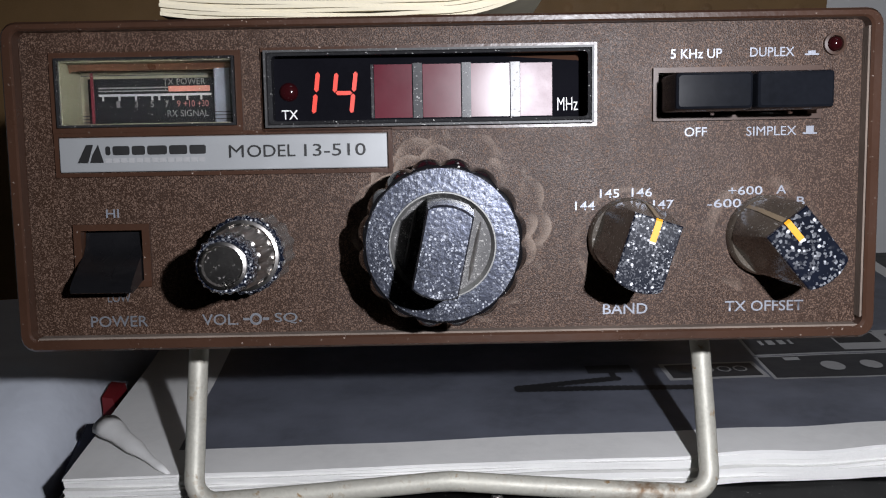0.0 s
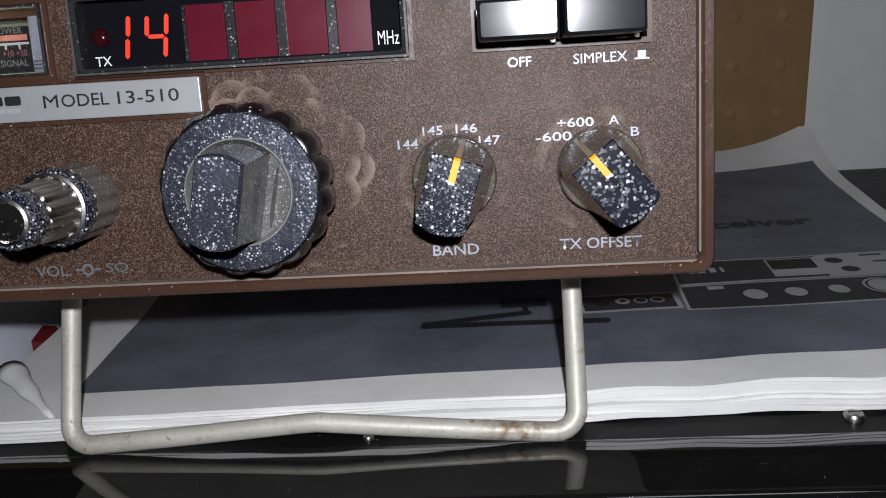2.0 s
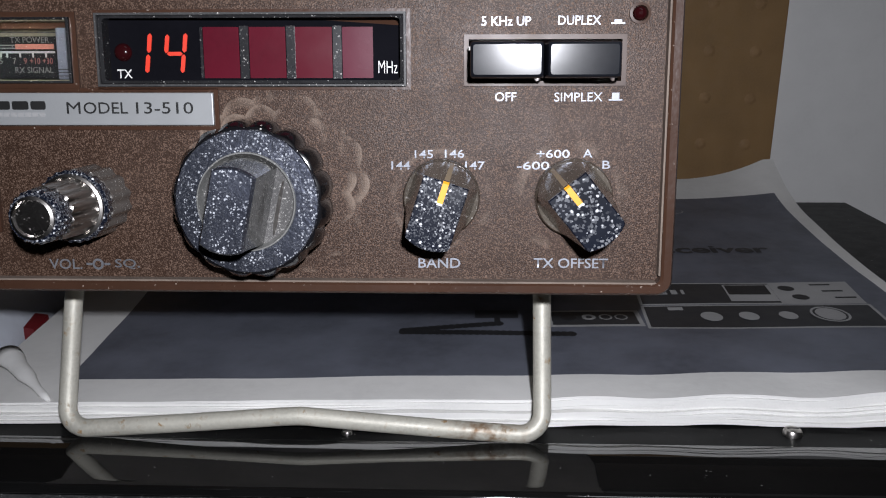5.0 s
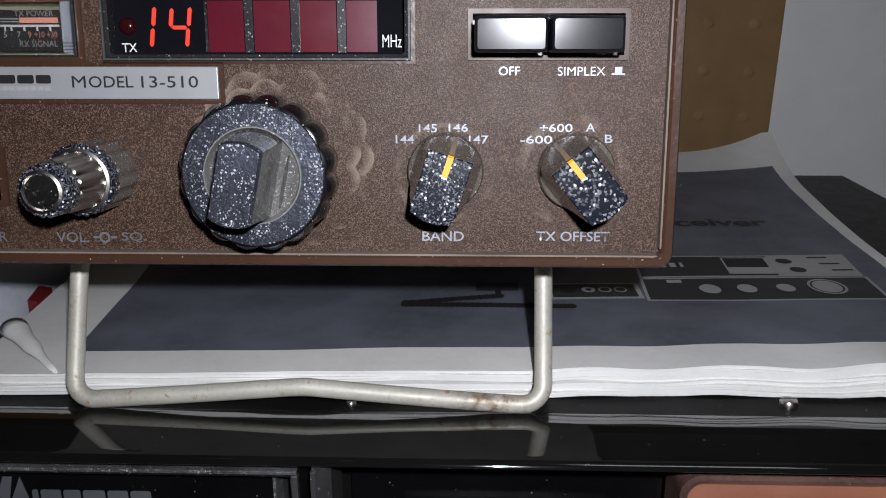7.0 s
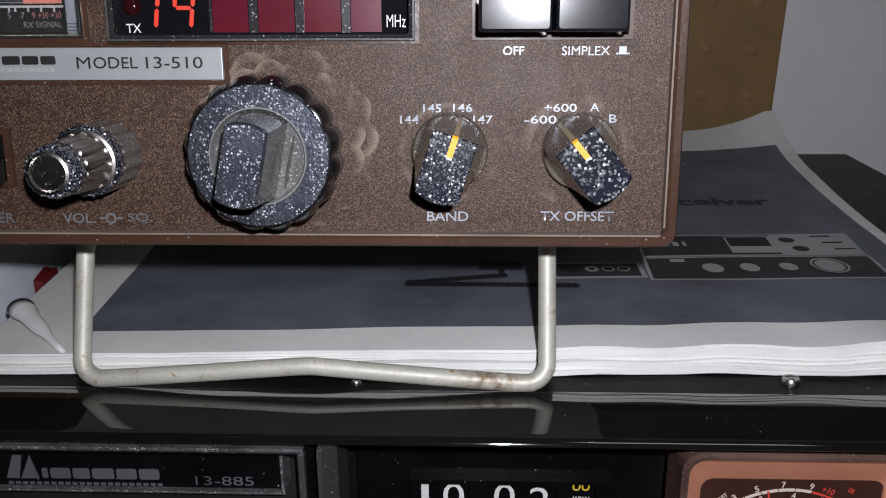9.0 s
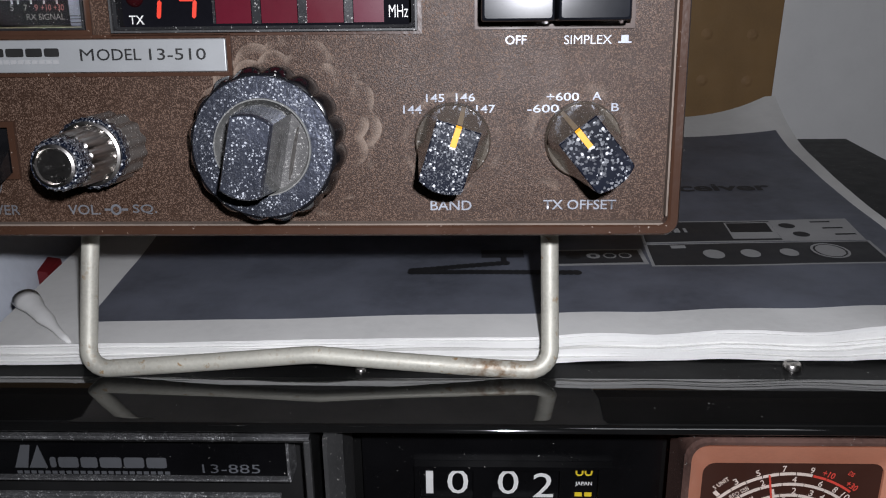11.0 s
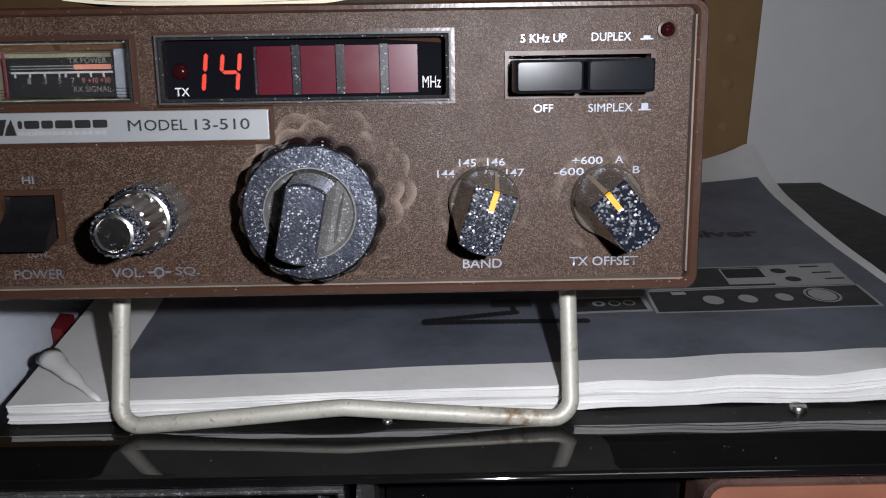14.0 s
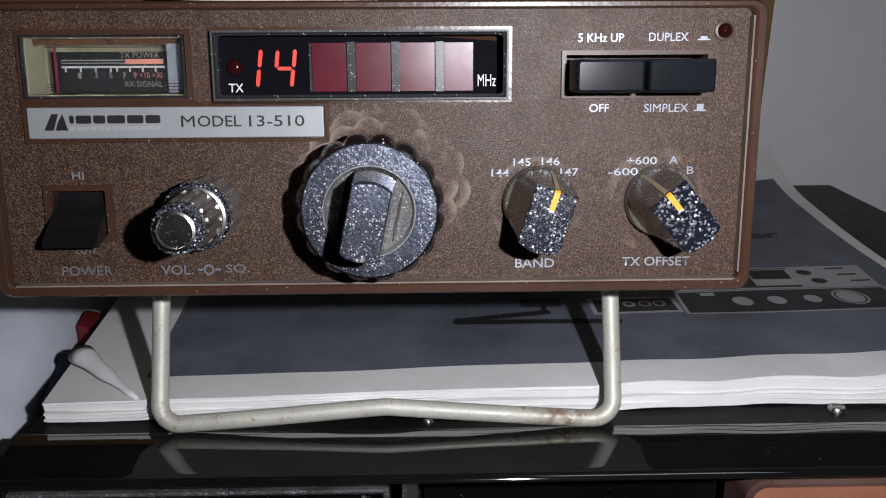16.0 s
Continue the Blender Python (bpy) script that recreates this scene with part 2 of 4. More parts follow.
M_SCALE_WHITE = material("white_scale_print", (0.18, 0.18, 0.18), 0.5, vary=0.1)
M_SCALE_INK = material("dim_scale_print", (0.075, 0.074, 0.072), 0.5, vary=0.15)
M_NEEDLE = material("red_needle", (0.06, 0.005, 0.010), 0.4, vary=0.1)
M_STEEL = material("tarnished_steel_wire", (0.50, 0.485, 0.42), 0.55, metal=0.3, grain=0.25, grain_size=0.8, dust=0.2, dust_size=1.7, dust_color=(0.30, 0.20, 0.10), vary=0.25)


def add_rust(m):
    """Brown rust on the wire near one bend."""
    n, ln = m.node_tree.nodes, m.node_tree.links
    b = n["Principled BSDF"]
    src = b.inputs["Base Color"].links[0].from_socket
    tc = n.new("ShaderNodeTexCoord")
    away = n.new("ShaderNodeVectorMath")
    away.operation = "DISTANCE"
    away.inputs[1].default_value = (44 * MM, 19 * MM, -36.5 * MM)
    ln.new(tc.outputs["Object"], away.inputs[0])
    near = n.new("ShaderNodeMapRange")
    near.inputs["From Min"].default_value, near.inputs["From Max"].default_value = 13 * MM, 3 * MM
    ln.new(away.outputs["Value"], near.inputs["Value"])
    spots = n.new("ShaderNodeTexNoise")
    spots.inputs["Scale"].default_value, spots.inputs["Detail"].default_value = 480.0, 4.0
    ln.new(tc.outputs["Object"], spots.inputs["Vector"])
    cut = n.new("ShaderNodeMapRange")
    cut.inputs["From Min"].default_value, cut.inputs["From Max"].default_value = 0.38, 0.72
    ln.new(spots.outputs["Fac"], cut.inputs["Value"])
    fac = n.new("ShaderNodeMath")
    fac.operation = "MULTIPLY"
    ln.new(near.outputs[0], fac.inputs[0])
    ln.new(cut.outputs[0], fac.inputs[1])
    x = n.new("ShaderNodeMix")
    x.data_type = "RGBA"
    ln.new(fac.outputs[0], x.inputs["Factor"])
    ln.new(src, x.inputs["A"])
    x.inputs["B"].default_value = (0.17, 0.095, 0.04, 1)
    ln.new(x.outputs["Result"], b.inputs["Base Color"])


add_rust(M_STEEL)
M_PAPER = material("aged_white_paper", (0.73, 0.725, 0.705), 0.85, vary=0.07, grain=0.1, grain_size=2.5)
M_PAGES = material("page_edges", (0.77, 0.765, 0.74), 0.85, vary=0.08, grain=0.3, grain_size=0.5)
M_PRINT = material("dark_grey_cover_print", (0.112, 0.121, 0.150), 0.5, vary=0.25, grain=0.08, grain_size=3.0)
M_PRINT_BLACK = material("black_cover_print", (0.015, 0.015, 0.017), 0.55, vary=0.3)
M_PRINT_DARK = material("darker_grey_cover_print", (0.030, 0.031, 0.035), 0.55, vary=0.2)
M_PRINT_LIGHT = material("light_grey_cover_print", (0.34, 0.34, 0.34), 0.6, vary=0.12)
M_BEZEL = material("glossy_black_bezel", (0.006, 0.006, 0.006), 0.04, vary=0.2, spec=0.5, ior=2.15, dust=0.003, dust_size=0.3, haze_of=0.03, rough_vary=0.3)
M_UNIT = material("satin_black_metal", (0.006, 0.006, 0.006), 0.4, vary=0.3, dust=0.006, dust_size=0.35, spec=0.1)
M_SLAT = material("dusty_black_slat", (0.045, 0.045, 0.046), 0.5, dust=0.6, dust_size=0.5, dust_color=(0.55, 0.55, 0.55), vary=0.5)
M_GRILLE = material("black_grille_frame", (0.007, 0.007, 0.007), 0.4, dust=0.22, dust_size=0.45, haze_of=0.12, dust_color=(0.3, 0.3, 0.3), vary=0.4, spec=0.3)
M_FAINT_INK = material("faint_grey_print", (0.085, 0.088, 0.095), 0.5, vary=0.15)
M_UNDERSIDE = material("dull_bare_metal_sheet", (0.68, 0.62, 0.57), 0.55, vary=0.15, grain=0.2, grain_size=2.0)
M_PILLAR = material("dull_grey_metal", (0.10, 0.10, 0.10), 0.35, metal=0.6, vary=0.3, dust=0.1, haze_of=0.2, dust_size=0.5)
# Housing and dial glow a little, standing in for the inner lamp's light.
M_COPPER = material("amber_lit_housing", (0.46, 0.22, 0.15), 0.4, emit=(1.0, 0.32, 0.17), emit_strength=0.085, vary=0.15)
M_DIAL = material("dark_dial", (0.020, 0.012, 0.010), 0.45, emit=(1.0, 0.18, 0.05), emit_strength=0.018, vary=0.2)
M_GLOW = material("orange_backlight", (0.4, 0.10, 0.03), 0.5, emit=(1.0, 0.22, 0.06), emit_strength=0.24, vary=0.1)
M_DIAL_INK = material("cream_dial_print", (0.72, 0.62, 0.55), 0.5, vary=0.1)
M_RED_INK = material("red_dial_print", (0.70, 0.07, 0.05), 0.5, vary=0.1)
M_YELLOW_INK = material("yellow_print", (0.75, 0.55, 0.03), 0.5, vary=0.1)
M_PEG = material("brown_hardboard", (0.27, 0.16, 0.065), 0.7, vary=0.12, grain=0.2, grain_size=1.0)
M_PEG_HOLE = material("filled_peg_hole", (0.29, 0.175, 0.080), 0.75, vary=0.2)
M_WALL = material("off_white_wall_paint", (0.84, 0.84, 0.83), 0.8, vary=0.03, grain=0.12, grain_size=2.0)
M_DARKWALL = material("dark_unseen_room", (0.07, 0.068, 0.065), 0.9, vary=0.05)
M_SHELF = material("dark_stained_shelf_wood", (0.032, 0.021, 0.014), 0.6, vary=0.3, grain=0.2, grain_size=3.0)
M_DESK = material("dark_wood_desk", (0.10, 0.06, 0.035), 0.5, vary=0.3)
M_BAG = material("bluish_white_plastic_bag", (0.55, 0.58, 0.64), 0.5, vary=0.08, grain=0.2, grain_size=6.0)
M_BAG_RED = material("red_bag_print", (0.11, 0.007, 0.010), 0.5, vary=0.2)
M_BAG_NAVY = material("navy_print_and_gap_shade", (0.015, 0.018, 0.045), 0.5, vary=0.2)
M_BOOK_PAGES = material("cream_pages", (0.66, 0.60, 0.45), 0.85, vary=0.1, grain=0.4, grain_size=0.5)
M_BOOK_COVER = material("violet_book_cover", (0.06, 0.05, 0.14), 0.5, vary=0.2)


# ---- mesh helpers (millimetres) ----
def box(bm, x0, x1, y0, y1, z0, z1, bevel=0.0, segments=2):
    vs = [bm.verts.new((x * MM, y * MM, z * MM)) for x in (x0, x1) for y in (y0, y1) for z in (z0, z1)]
    fs = [bm.faces.new([vs[i] for i in q]) for q in ((0, 1, 3, 2), (4, 6, 7, 5), (0, 4, 5, 1), (2, 3, 7, 6), (0, 2, 6, 4), (1, 5, 7, 3))]
    if bevel:
        es = list({e for f in fs for e in f.edges})
        bmesh.ops.bevel(bm, geom=es, offset=bevel * MM, segments=segments, profile=0.5, affect="EDGES")
    return bm


def loft(bm, rings, cap_start=True, cap_end=True, closed=True):
    rows = [[bm.verts.new((p[0] * MM, p[1] * MM, p[2] * MM)) for p in r] for r in rings]
    k = len(rows[0])
    for a, b in zip(rows, rows[1:]):
        for i in range(k if closed else k - 1):
            j = (i + 1) % k
            bm.faces.new((a[i], a[j], b[j], b[i]))
    if cap_start:
        bm.faces.new(rows[0][::-1])
    if cap_end:
        bm.faces.new(rows[-1])
    return bm


def circle(cx, cz, r, y, n=40, lobes=0, depth=0.0):
    out = []
    for i in range(n):
        a = 2 * math.pi * i / n
        rr = r - (depth * (0.5 + 0.5 * math.cos(lobes * a)) if lobes else 0)
        out.append((cx + rr * math.cos(a), y, cz + rr * math.sin(a)))
    return out


def clipped(cx, cz, r, w, y, turn, n=48, top=99.0):
    """A circle of radius r cut by two flats at a distance w from its middle; turn in degrees, clockwise from upright."""
    a0 = radians(turn)
    out = []
    for i in range(n):
        a = 2 * math.pi * i / n
        u, v = max(-w, min(w, r * math.cos(a))), min(top, r * math.sin(a))
        out.append((cx + u * math.cos(a0) + v * math.sin(a0), y, cz - u * math.sin(a0) + v * math.cos(a0)))
    return out


def rounded(x0, x1, z0, z1, r, y, n=5):
    out = []
    for cx, cz, a in ((x1 - r, z1 - r, 0), (x0 + r, z1 - r, 90), (x0 + r, z0 + r, 180), (x1 - r, z0 + r, 270)):
        for i in range(n + 1):
            b = radians(a + 90 * i / n)
            out.append((cx + r * math.cos(b), y, cz + r * math.sin(b)))
    return out


def plate(bm, x0, x1, y0, y1, z0, z1, holes):
    """A slab in the x-z plane with rectangular holes (x0, x1, z0, z1) cut right through."""
    xs = sorted({x0, x1, *(h[0] for h in holes), *(h[1] for h in holes)})
    zs = sorted({z0, z1, *(h[2] for h in holes), *(h[3] for h in holes)})
    solid = {(i, j) for i in range(len(xs) - 1) for j in range(len(zs) - 1)
             if not any(h[0] <= xs[i] and xs[i + 1] <= h[1] and h[2] <= zs[j] and zs[j + 1] <= h[3] for h in holes)}
    got = {}

    def v(i, j, y):
        if (i, j, y) not in got:
            got[i, j, y] = bm.verts.new((xs[i] * MM, y * MM, zs[j] * MM))
        return got[i, j, y]
    for i, j in sorted(solid):
        bm.faces.new((v(i, j, y0), v(i + 1, j, y0), v(i + 1, j + 1, y0), v(i, j + 1, y0)))
        bm.faces.new((v(i, j, y1), v(i, j + 1, y1), v(i + 1, j + 1, y1), v(i + 1, j, y1)))
        for di, dj, a, b in ((-1, 0, (0, 0), (0, 1)), (1, 0, (1, 1), (1, 0)), (0, -1, (1, 0), (0, 0)), (0, 1, (0, 1), (1, 1))):
            if (i + di, j + dj) not in solid:
                p, q = (i + a[0], j + a[1]), (i + b[0], j + b[1])
                bm.faces.new((v(*p, y0), v(*q, y0), v(*q, y1), v(*p, y1)))
    return bm


def part(name, bm, mat, parent=None, label="", smooth=False):
    bmesh.ops.recalc_face_normals(bm, faces=bm.faces)
    me = bpy.data.meshes.new(name)
    bm.to_mesh(me)
    bm.free()
    me.materials.append(mat)
    if smooth:
        me.set_sharp_from_angle(angle=radians(35))
        for p in me.polygons:
            p.use_smooth = len(p.vertices) < 12
    ob = new(name, me)
    ob.parent = parent
    return tagged(ob, label)


def wire(name, points, r, mat, parent, label="", n=14):
    """A round wire along a line of points (millimetres)."""
    bm = bmesh.new()
    pts = [Vector(p) for p in points]
    side = Vector((0, 1, 0))
    rings = []
    for i, p in enumerate(pts):
        t = (pts[min(i + 1, len(pts) - 1)] - pts[max(i - 1, 0)]).normalized()
        side = (side - t * side.dot(t)).normalized()
        up = t.cross(side)
        rings.append([p + (side * math.cos(2 * math.pi * k / n) + up * math.sin(2 * math.pi * k / n)) * r for k in range(n)])
    loft(bm, rings)
    return part(name, bm, mat, parent, label, smooth=True)


def lettering(body, x0, x1, z0, z1, y, mat, parent, name="lettering", label="", bold=0.0, slant=0.0, raise_by=0.12, flat=None):
    """Words in the built-in font, fitted into a rectangle of the x-z plane at the depth y; flat: laid on that height instead."""
    cu = bpy.data.curves.new("letters", "FONT")
    cu.body, cu.size, cu.offset, cu.resolution_u = body, 1.0, bold, 3
    tmp = new("letters", cu)
    bpy.context.view_layer.update()
    me = bpy.data.meshes.new_from_object(tmp.evaluated_get(bpy.context.evaluated_depsgraph_get()))
    bpy.data.objects.remove(tmp)
    co = np.empty(len(me.vertices) * 3)
    me.vertices.foreach_get("co", co)
    co = co.reshape(-1, 3)
    lo, hi = co.min(0), co.max(0)
    u = (co[:, 0] - lo[0]) / (hi[0] - lo[0])
    v = (co[:, 1] - lo[1]) / (hi[1] - lo[1])
    out = np.stack([x0 + u * (x1 - x0) + slant * (v - 0.5), np.full(len(u), y - raise_by), z0 + v * (z1 - z0)], 1)
    me.vertices.foreach_set("co", (out * MM).ravel())
    me.update()
    me.name = name
    me.materials.clear()
    me.materials.append(mat)
    ob = new(name, me)
    ob.parent = parent
    return tagged(ob, label)


def slab(name, x0, x1, y0, y1, z0, z1, mat, parent, label="", bevel=0.0):
    return part(name, box(bmesh.new(), x0, x1, y0, y1, z0, z1, bevel), mat, parent, label)


def thing(name, label, category, m=None):
    ob = new(name)
    ob.empty_display_size = 0.01
    if m is not None:
        ob.matrix_basis = m
    return tagged(ob, label, category)


def structure(name, bm, mat, label):
    return tagged(part(name, bm, mat), label, name.split("_")[0], kind="structure")


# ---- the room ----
# Unseen floor, ceiling and side walls are kept dark to limit bounce and reflections.
structure("floor", box(bmesh.new(), -1500, 1500, -1800, 720, -760, -740), M_DARKWALL, "unseen plain floor, dark to cut bounce light")
structure("ceiling", box(bmesh.new(), -1500, 1500, -1800, 720, 1800, 1820), M_DARKWALL, "unseen plain ceiling, dark to cut bounce light")
structure("wall_north", box(bmesh.new(), -1500, 1500, 482, 582, -740, 1800), M_WALL, "off-white painted wall behind the radios")
structure("wall_south", box(bmesh.new(), -1500, 1500, -1900, -1800, -740, 1800), M_DARKWALL, "unseen plain wall, dark to cut bounce light")
structure("wall_west", box(bmesh.new(), -1600, -1500, -1800, 482, -740, 1800), M_DARKWALL, "unseen plain wall, dark to cut bounce light")
structure("wall_east", box(bmesh.new(), 1500, 1600, -1800, 482, -740, 1800), M_DARKWALL, "unseen plain wall, dark to cut bounce light")

desk = thing("desk", "dark wooden desk that carries the radios", "desk")
slab("desktop", -700, 700, 60, 481, -30, -0.2, M_DESK, desk, bevel=3)
for x in (-660, 600):
    for y in (90, 410):
        slab("leg", x, x + 50, y, y + 50, -740, -30, M_DESK, desk, bevel=3)

# pegboard on the wall
peg = thing("pegboard", "brown hardboard pegboard with rows of round holes", "pegboard", pose(0.2072, 0.475, 0.178, 0, 1.4, 0))
HOLES = [(-15.0 - 25.0 * i, -104.5 + 25.4 * j) for i in range(8) for j in range(10)]
slab("board", -520, 0, 0, 6, -175, 148, M_PEG, peg, bevel=0.8)
for hx, hz in HOLES:
    bm = bmesh.new()
    loft(bm, [circle(hx, hz, 3.6, 0.1, 16), circle(hx, hz, 3.0, -0.12, 16), circle(hx, hz, 2.2, -0.5, 16), circle(hx, hz, 1.2, -0.85, 16)], cap_start=False)
    part("peg_hole", bm, M_PEG_HOLE, peg, smooth=True)

# dark shelf on the wall above, mirrored in the glossy bezel
shelf = thing("wall_shelf", "dark brown wooden shelf fixed to the wall", "shelf")
slab("board", -420, 760, 396, 481, 332, 352, M_SHELF, shelf, bevel=2)
slab("back_panel", -420, 760, 470, 481, 352.2, 560, M_SHELF, shelf, bevel=1)
slab("board", -420, 760, 396, 481, 560.2, 580, M_SHELF, shelf, bevel=2)
for x in (-420, 742):
    slab("side_panel", x, x + 18, 396, 469.8, 352.2, 560, M_SHELF, shelf, bevel=1)

# ---- the base station radio underneath ----
UX0, UX1, UTOP = -89.5, 234.0, 126.5
unit = thing("base_station_radio", "glossy black base station radio with lit orange meter", "radio")
slab("case", UX0 + 1.5, UX1 - 1.5, 181, 433, 8, UTOP, M_UNIT, unit, "black painted metal case", bevel=0.3)
slab("lid_lip", UX0 + 1.5, UX1 - 1.5, 169.9, 181, 123.3, UTOP, M_UNIT, unit, bevel=0.3)
for x in (UX0 + 15, UX1 - 35):
    for y in (190, 400):
        slab("foot", x, x + 20, y, y + 20, 0, 8, M_CASE, unit, bevel=1)
# bezel: a hood with a rounded front edge round the whole face
bm = bmesh.new()
prof = [(169.6, 0.0), (169.3, 0.45), (168.7, 0.6), (161.0, -0.25), (153.4, -1.22), (152.2, -1.42), (151.2, -1.75), (150.6, -2.3), (150.3, -3.0), (150.8, -3.4), (154, -3.4), (169.6, -3.4)]
loft(bm, [[(x, y, UTOP + dz) for y, dz in prof] for x in (UX0, UX0 + 40, UX1 - 40, UX1)])
part("top_bezel", bm, M_BEZEL, unit, "glossy black bezel", smooth=True)
slab("side_bezel", UX0, UX0 + 4, 150.6, 171.6, 6, UTOP - 3.5, M_BEZEL, unit, bevel=0.4)
slab("side_bezel", UX1 - 4, UX1, 150.6, 171.6, 6, UTOP - 3.5, M_BEZEL, unit, bevel=0.4)
slab("bottom_bezel", UX0 + 4, UX1 - 4, 150.6, 171.6, 6, 12, M_BEZEL, unit, bevel=0.4)
slab("inner_face", 146.8, UX1 - 4.1, 153.5, 171.5, 12.1, UTOP - 3.5, M_UNIT, unit, bevel=0.4)
# loudspeaker grille with its name panel
grille = part("grille", plate(bmesh.new(), UX0 + 4.1, 1.7, 151.6, 164, 12.1, 121.4, [(UX0 + 6, 0.1, 14, 120.0)]), M_GRILLE, unit, "dusty black loudspeaker grille")
slab("grille_back", UX0 + 6, 0.1, 163.9, 165, 14, 120.0, M_CASE, grille)
slab("dusty_edge", UX0 + 4.2, 1.6, 151.2, 153, 120.6, 121.5, M_SLAT, grille, "dust along the top edge", bevel=0.2)
slab("dusty_edge", 0.3, 1.8, 151.0, 153, 12.2, 120.5, M_PILLAR, grille, "dull metal side edge", bevel=0.3)
slab("inner_edge", -5.2, -4.5, 156.5, 163.8, 106.3, 118.2, M_SLAT, grille, bevel=0.2)
slab("inner_edge", UX0 + 6.1, -4.5, 156.8, 163.8, 105.8, 106.4, M_SLAT, grille, bevel=0.2)
slab("name_panel", UX0 + 6.1, -5.3, 158.2, 163.8, 106.5, 118.4, M_BLACK, grille, bevel=0.3)
z = 103.9
while z > 16:
    slab("slat", UX0 + 6.1, -6.4, 153.2, 154.8, z - 0.7, z + 0.7, M_SLAT, grille, bevel=0.3)
    z -= 4.0
lettering("13-885", -25.8, -12.0, 107.4, 109.8, 158.2, M_DULL_INK, unit, "model_number", "pale grey model number", bold=-0.005)
# name of the maker as plain shapes
bm = bmesh.new()
for pts in (((-70.9, 108.6), (-67.8, 108.6), (-66.4, 114.8), (-68.6, 114.8)), ((-67.4, 108.6), (-63.0, 108.6), (-64.6, 114.8), (-66.0, 111.6))):
    loft(bm, [[(x, y, z) for x, z in pts] for y in (158.15, 157.95)])
part("emblem", bm, M_FAINT_INK, unit, "dull grey angular emblem")
xx = -62.2
for w in (1.4, 4.8, 4.0, 5.2, 4.8, 4.8):
    bm = bmesh.new()
    loft(bm, [rounded(xx, xx + w, 108.7, 111.5, 0.5, y, 2) for y in (158.15, 157.95)])
    part("maker_mark", bm, M_FAINT_INK, unit, "plain grey bar of the maker's name")
    xx += w + 0.6
bm = bmesh.new()
for i in range(22):
    box(bm, -70.6 + i * 1.7, -69.4 + i * 1.7, 158.0, 158.15, 106.9, 107.7)
part("small_print", bm, M_FAINT_INK, unit)
# pillar and channel window
bm = bmesh.new()
loft(bm, [[(4.6, 151.2, z), (5.6, 151.0, z), (8.2, 157.0, z), (8.2, 171.4, z), (4.6, 171.4, z)] for z in (12.1, 121.4)])
part("pillar", bm, M_PILLAR, unit, "dull metal pillar")
slab("window_back", 9.6, 86.8, 177.4, 179, 12.1, 122.8, M_BLACK, unit, "black recessed channel window")
slab("window_sill", 9.6, 82.4, 160, 177.3, 119.4, 122.8, M_BLACK, unit)
counter = part("channel_counter", plate(bmesh.new(), 23.2, 74, 174.6, 177.3, 82, 98.6, [(24.6, 38.4, 87.4, 97.4), (43.4, 60.6, 87.4, 97.4), (63.6, 70.6, 86.4, 97.8)]), M_BLACK, unit, "black channel counter with white numerals")
for body, a, b in (("1", 26.0, 27.9), ("0", 31.6, 37.1), ("0", 44.8, 50.2), ("2", 54.0, 59.3)):
    low = 0.9 if body == "2" else 0.0
    lettering(body, a, b, 88.7 - low, 96.1 - low, 177.2, M_NUMERAL, counter, "numeral", bold=0.0)
lettering("UU", 64.9, 69.3, 94.4, 97.0, 177.2, M_YELLOW_INK, counter, "yellow_mark", bold=0.02)
lettering("JAPAN", 64.9, 69.3, 91.2, 92.7, 177.2, M_NUMERAL, counter, "small_lettering", bold=0.02)
bm = bmesh.new()
box(bm, 64.9, 66.8, 177.0, 177.15, 88.2, 89.4)
box(bm, 67.4, 69.3, 177.0, 177.15, 88.2, 89.4)
part("yellow_bar", bm, M_YELLOW_INK, counter)
for a, b in ((25.0, 48.6), (49.2, 70.0)):
    bm = bmesh.new()
    loft(bm, [[(x, 163, 68), (x, 168, 82.5), (x, 171, 84.6), (x, 176, 85.4), (x, 176, 68)] for x in (a, b)])
    part("lever", bm, M_SLAT, unit, "dusty dark grey channel lever")
# lit meter
bm = bmesh.new()
loft(bm, [rounded(87.6, 146.0, 50, 117.0, 5, 160.2), rounded(89.2, 144.4, 52, 115.6, 4, 160.0), rounded(94.6, 138.4, 58, 105.0, 3, 167.6), rounded(94.6, 138.4, 58, 105.0, 3, 169.6)], cap_start=False, cap_end=False)
meter = part("meter_housing", bm, M_COPPER, unit, "amber-lit orange meter housing", smooth=True)
bm = bmesh.new()
loft(bm, [rounded(87.0, 146.6, 46, 118.2, 5, 171), rounded(87.0, 146.6, 46, 118.2, 5, 157.6), rounded(87.7, 146.0, 47, 117.5, 4.4, 156.8),
          rounded(88.5, 145.2, 48.5, 116.7, 4, 156.9), rounded(88.8, 144.9, 49, 116.3, 4, 159.8)], cap_start=False, cap_end=False)
part("clear_cover", bm, M_COVER, meter, "clear scuffed cover rim", smooth=True)
slab("dial", 94.7, 138.3, 168.3, 170.9, 58, 104.9, M_DIAL, meter, "dark dial with cream scales")
slab("backlight", 96, 137, 167.2, 168.2, 58.5, 84.0, M_GLOW, meter, "glowing orange lamp strip", bevel=0.3)
CX, CZ = 116.5, 77.8


def arc(r, a0, a1, w, mat, name):
    bm = bmesh.new()
    k = 24
    loft(bm, [[(CX + q * math.sin(radians(a)), y, CZ + q * math.cos(radians(a))) for q, y in ((r, 168.2), (r, 168.05), (r + w, 168.05), (r + w, 168.2))]
              for a in (a0 + (a1 - a0) * i / k for i in range(k + 1))])
    return part(name, bm, mat, meter)


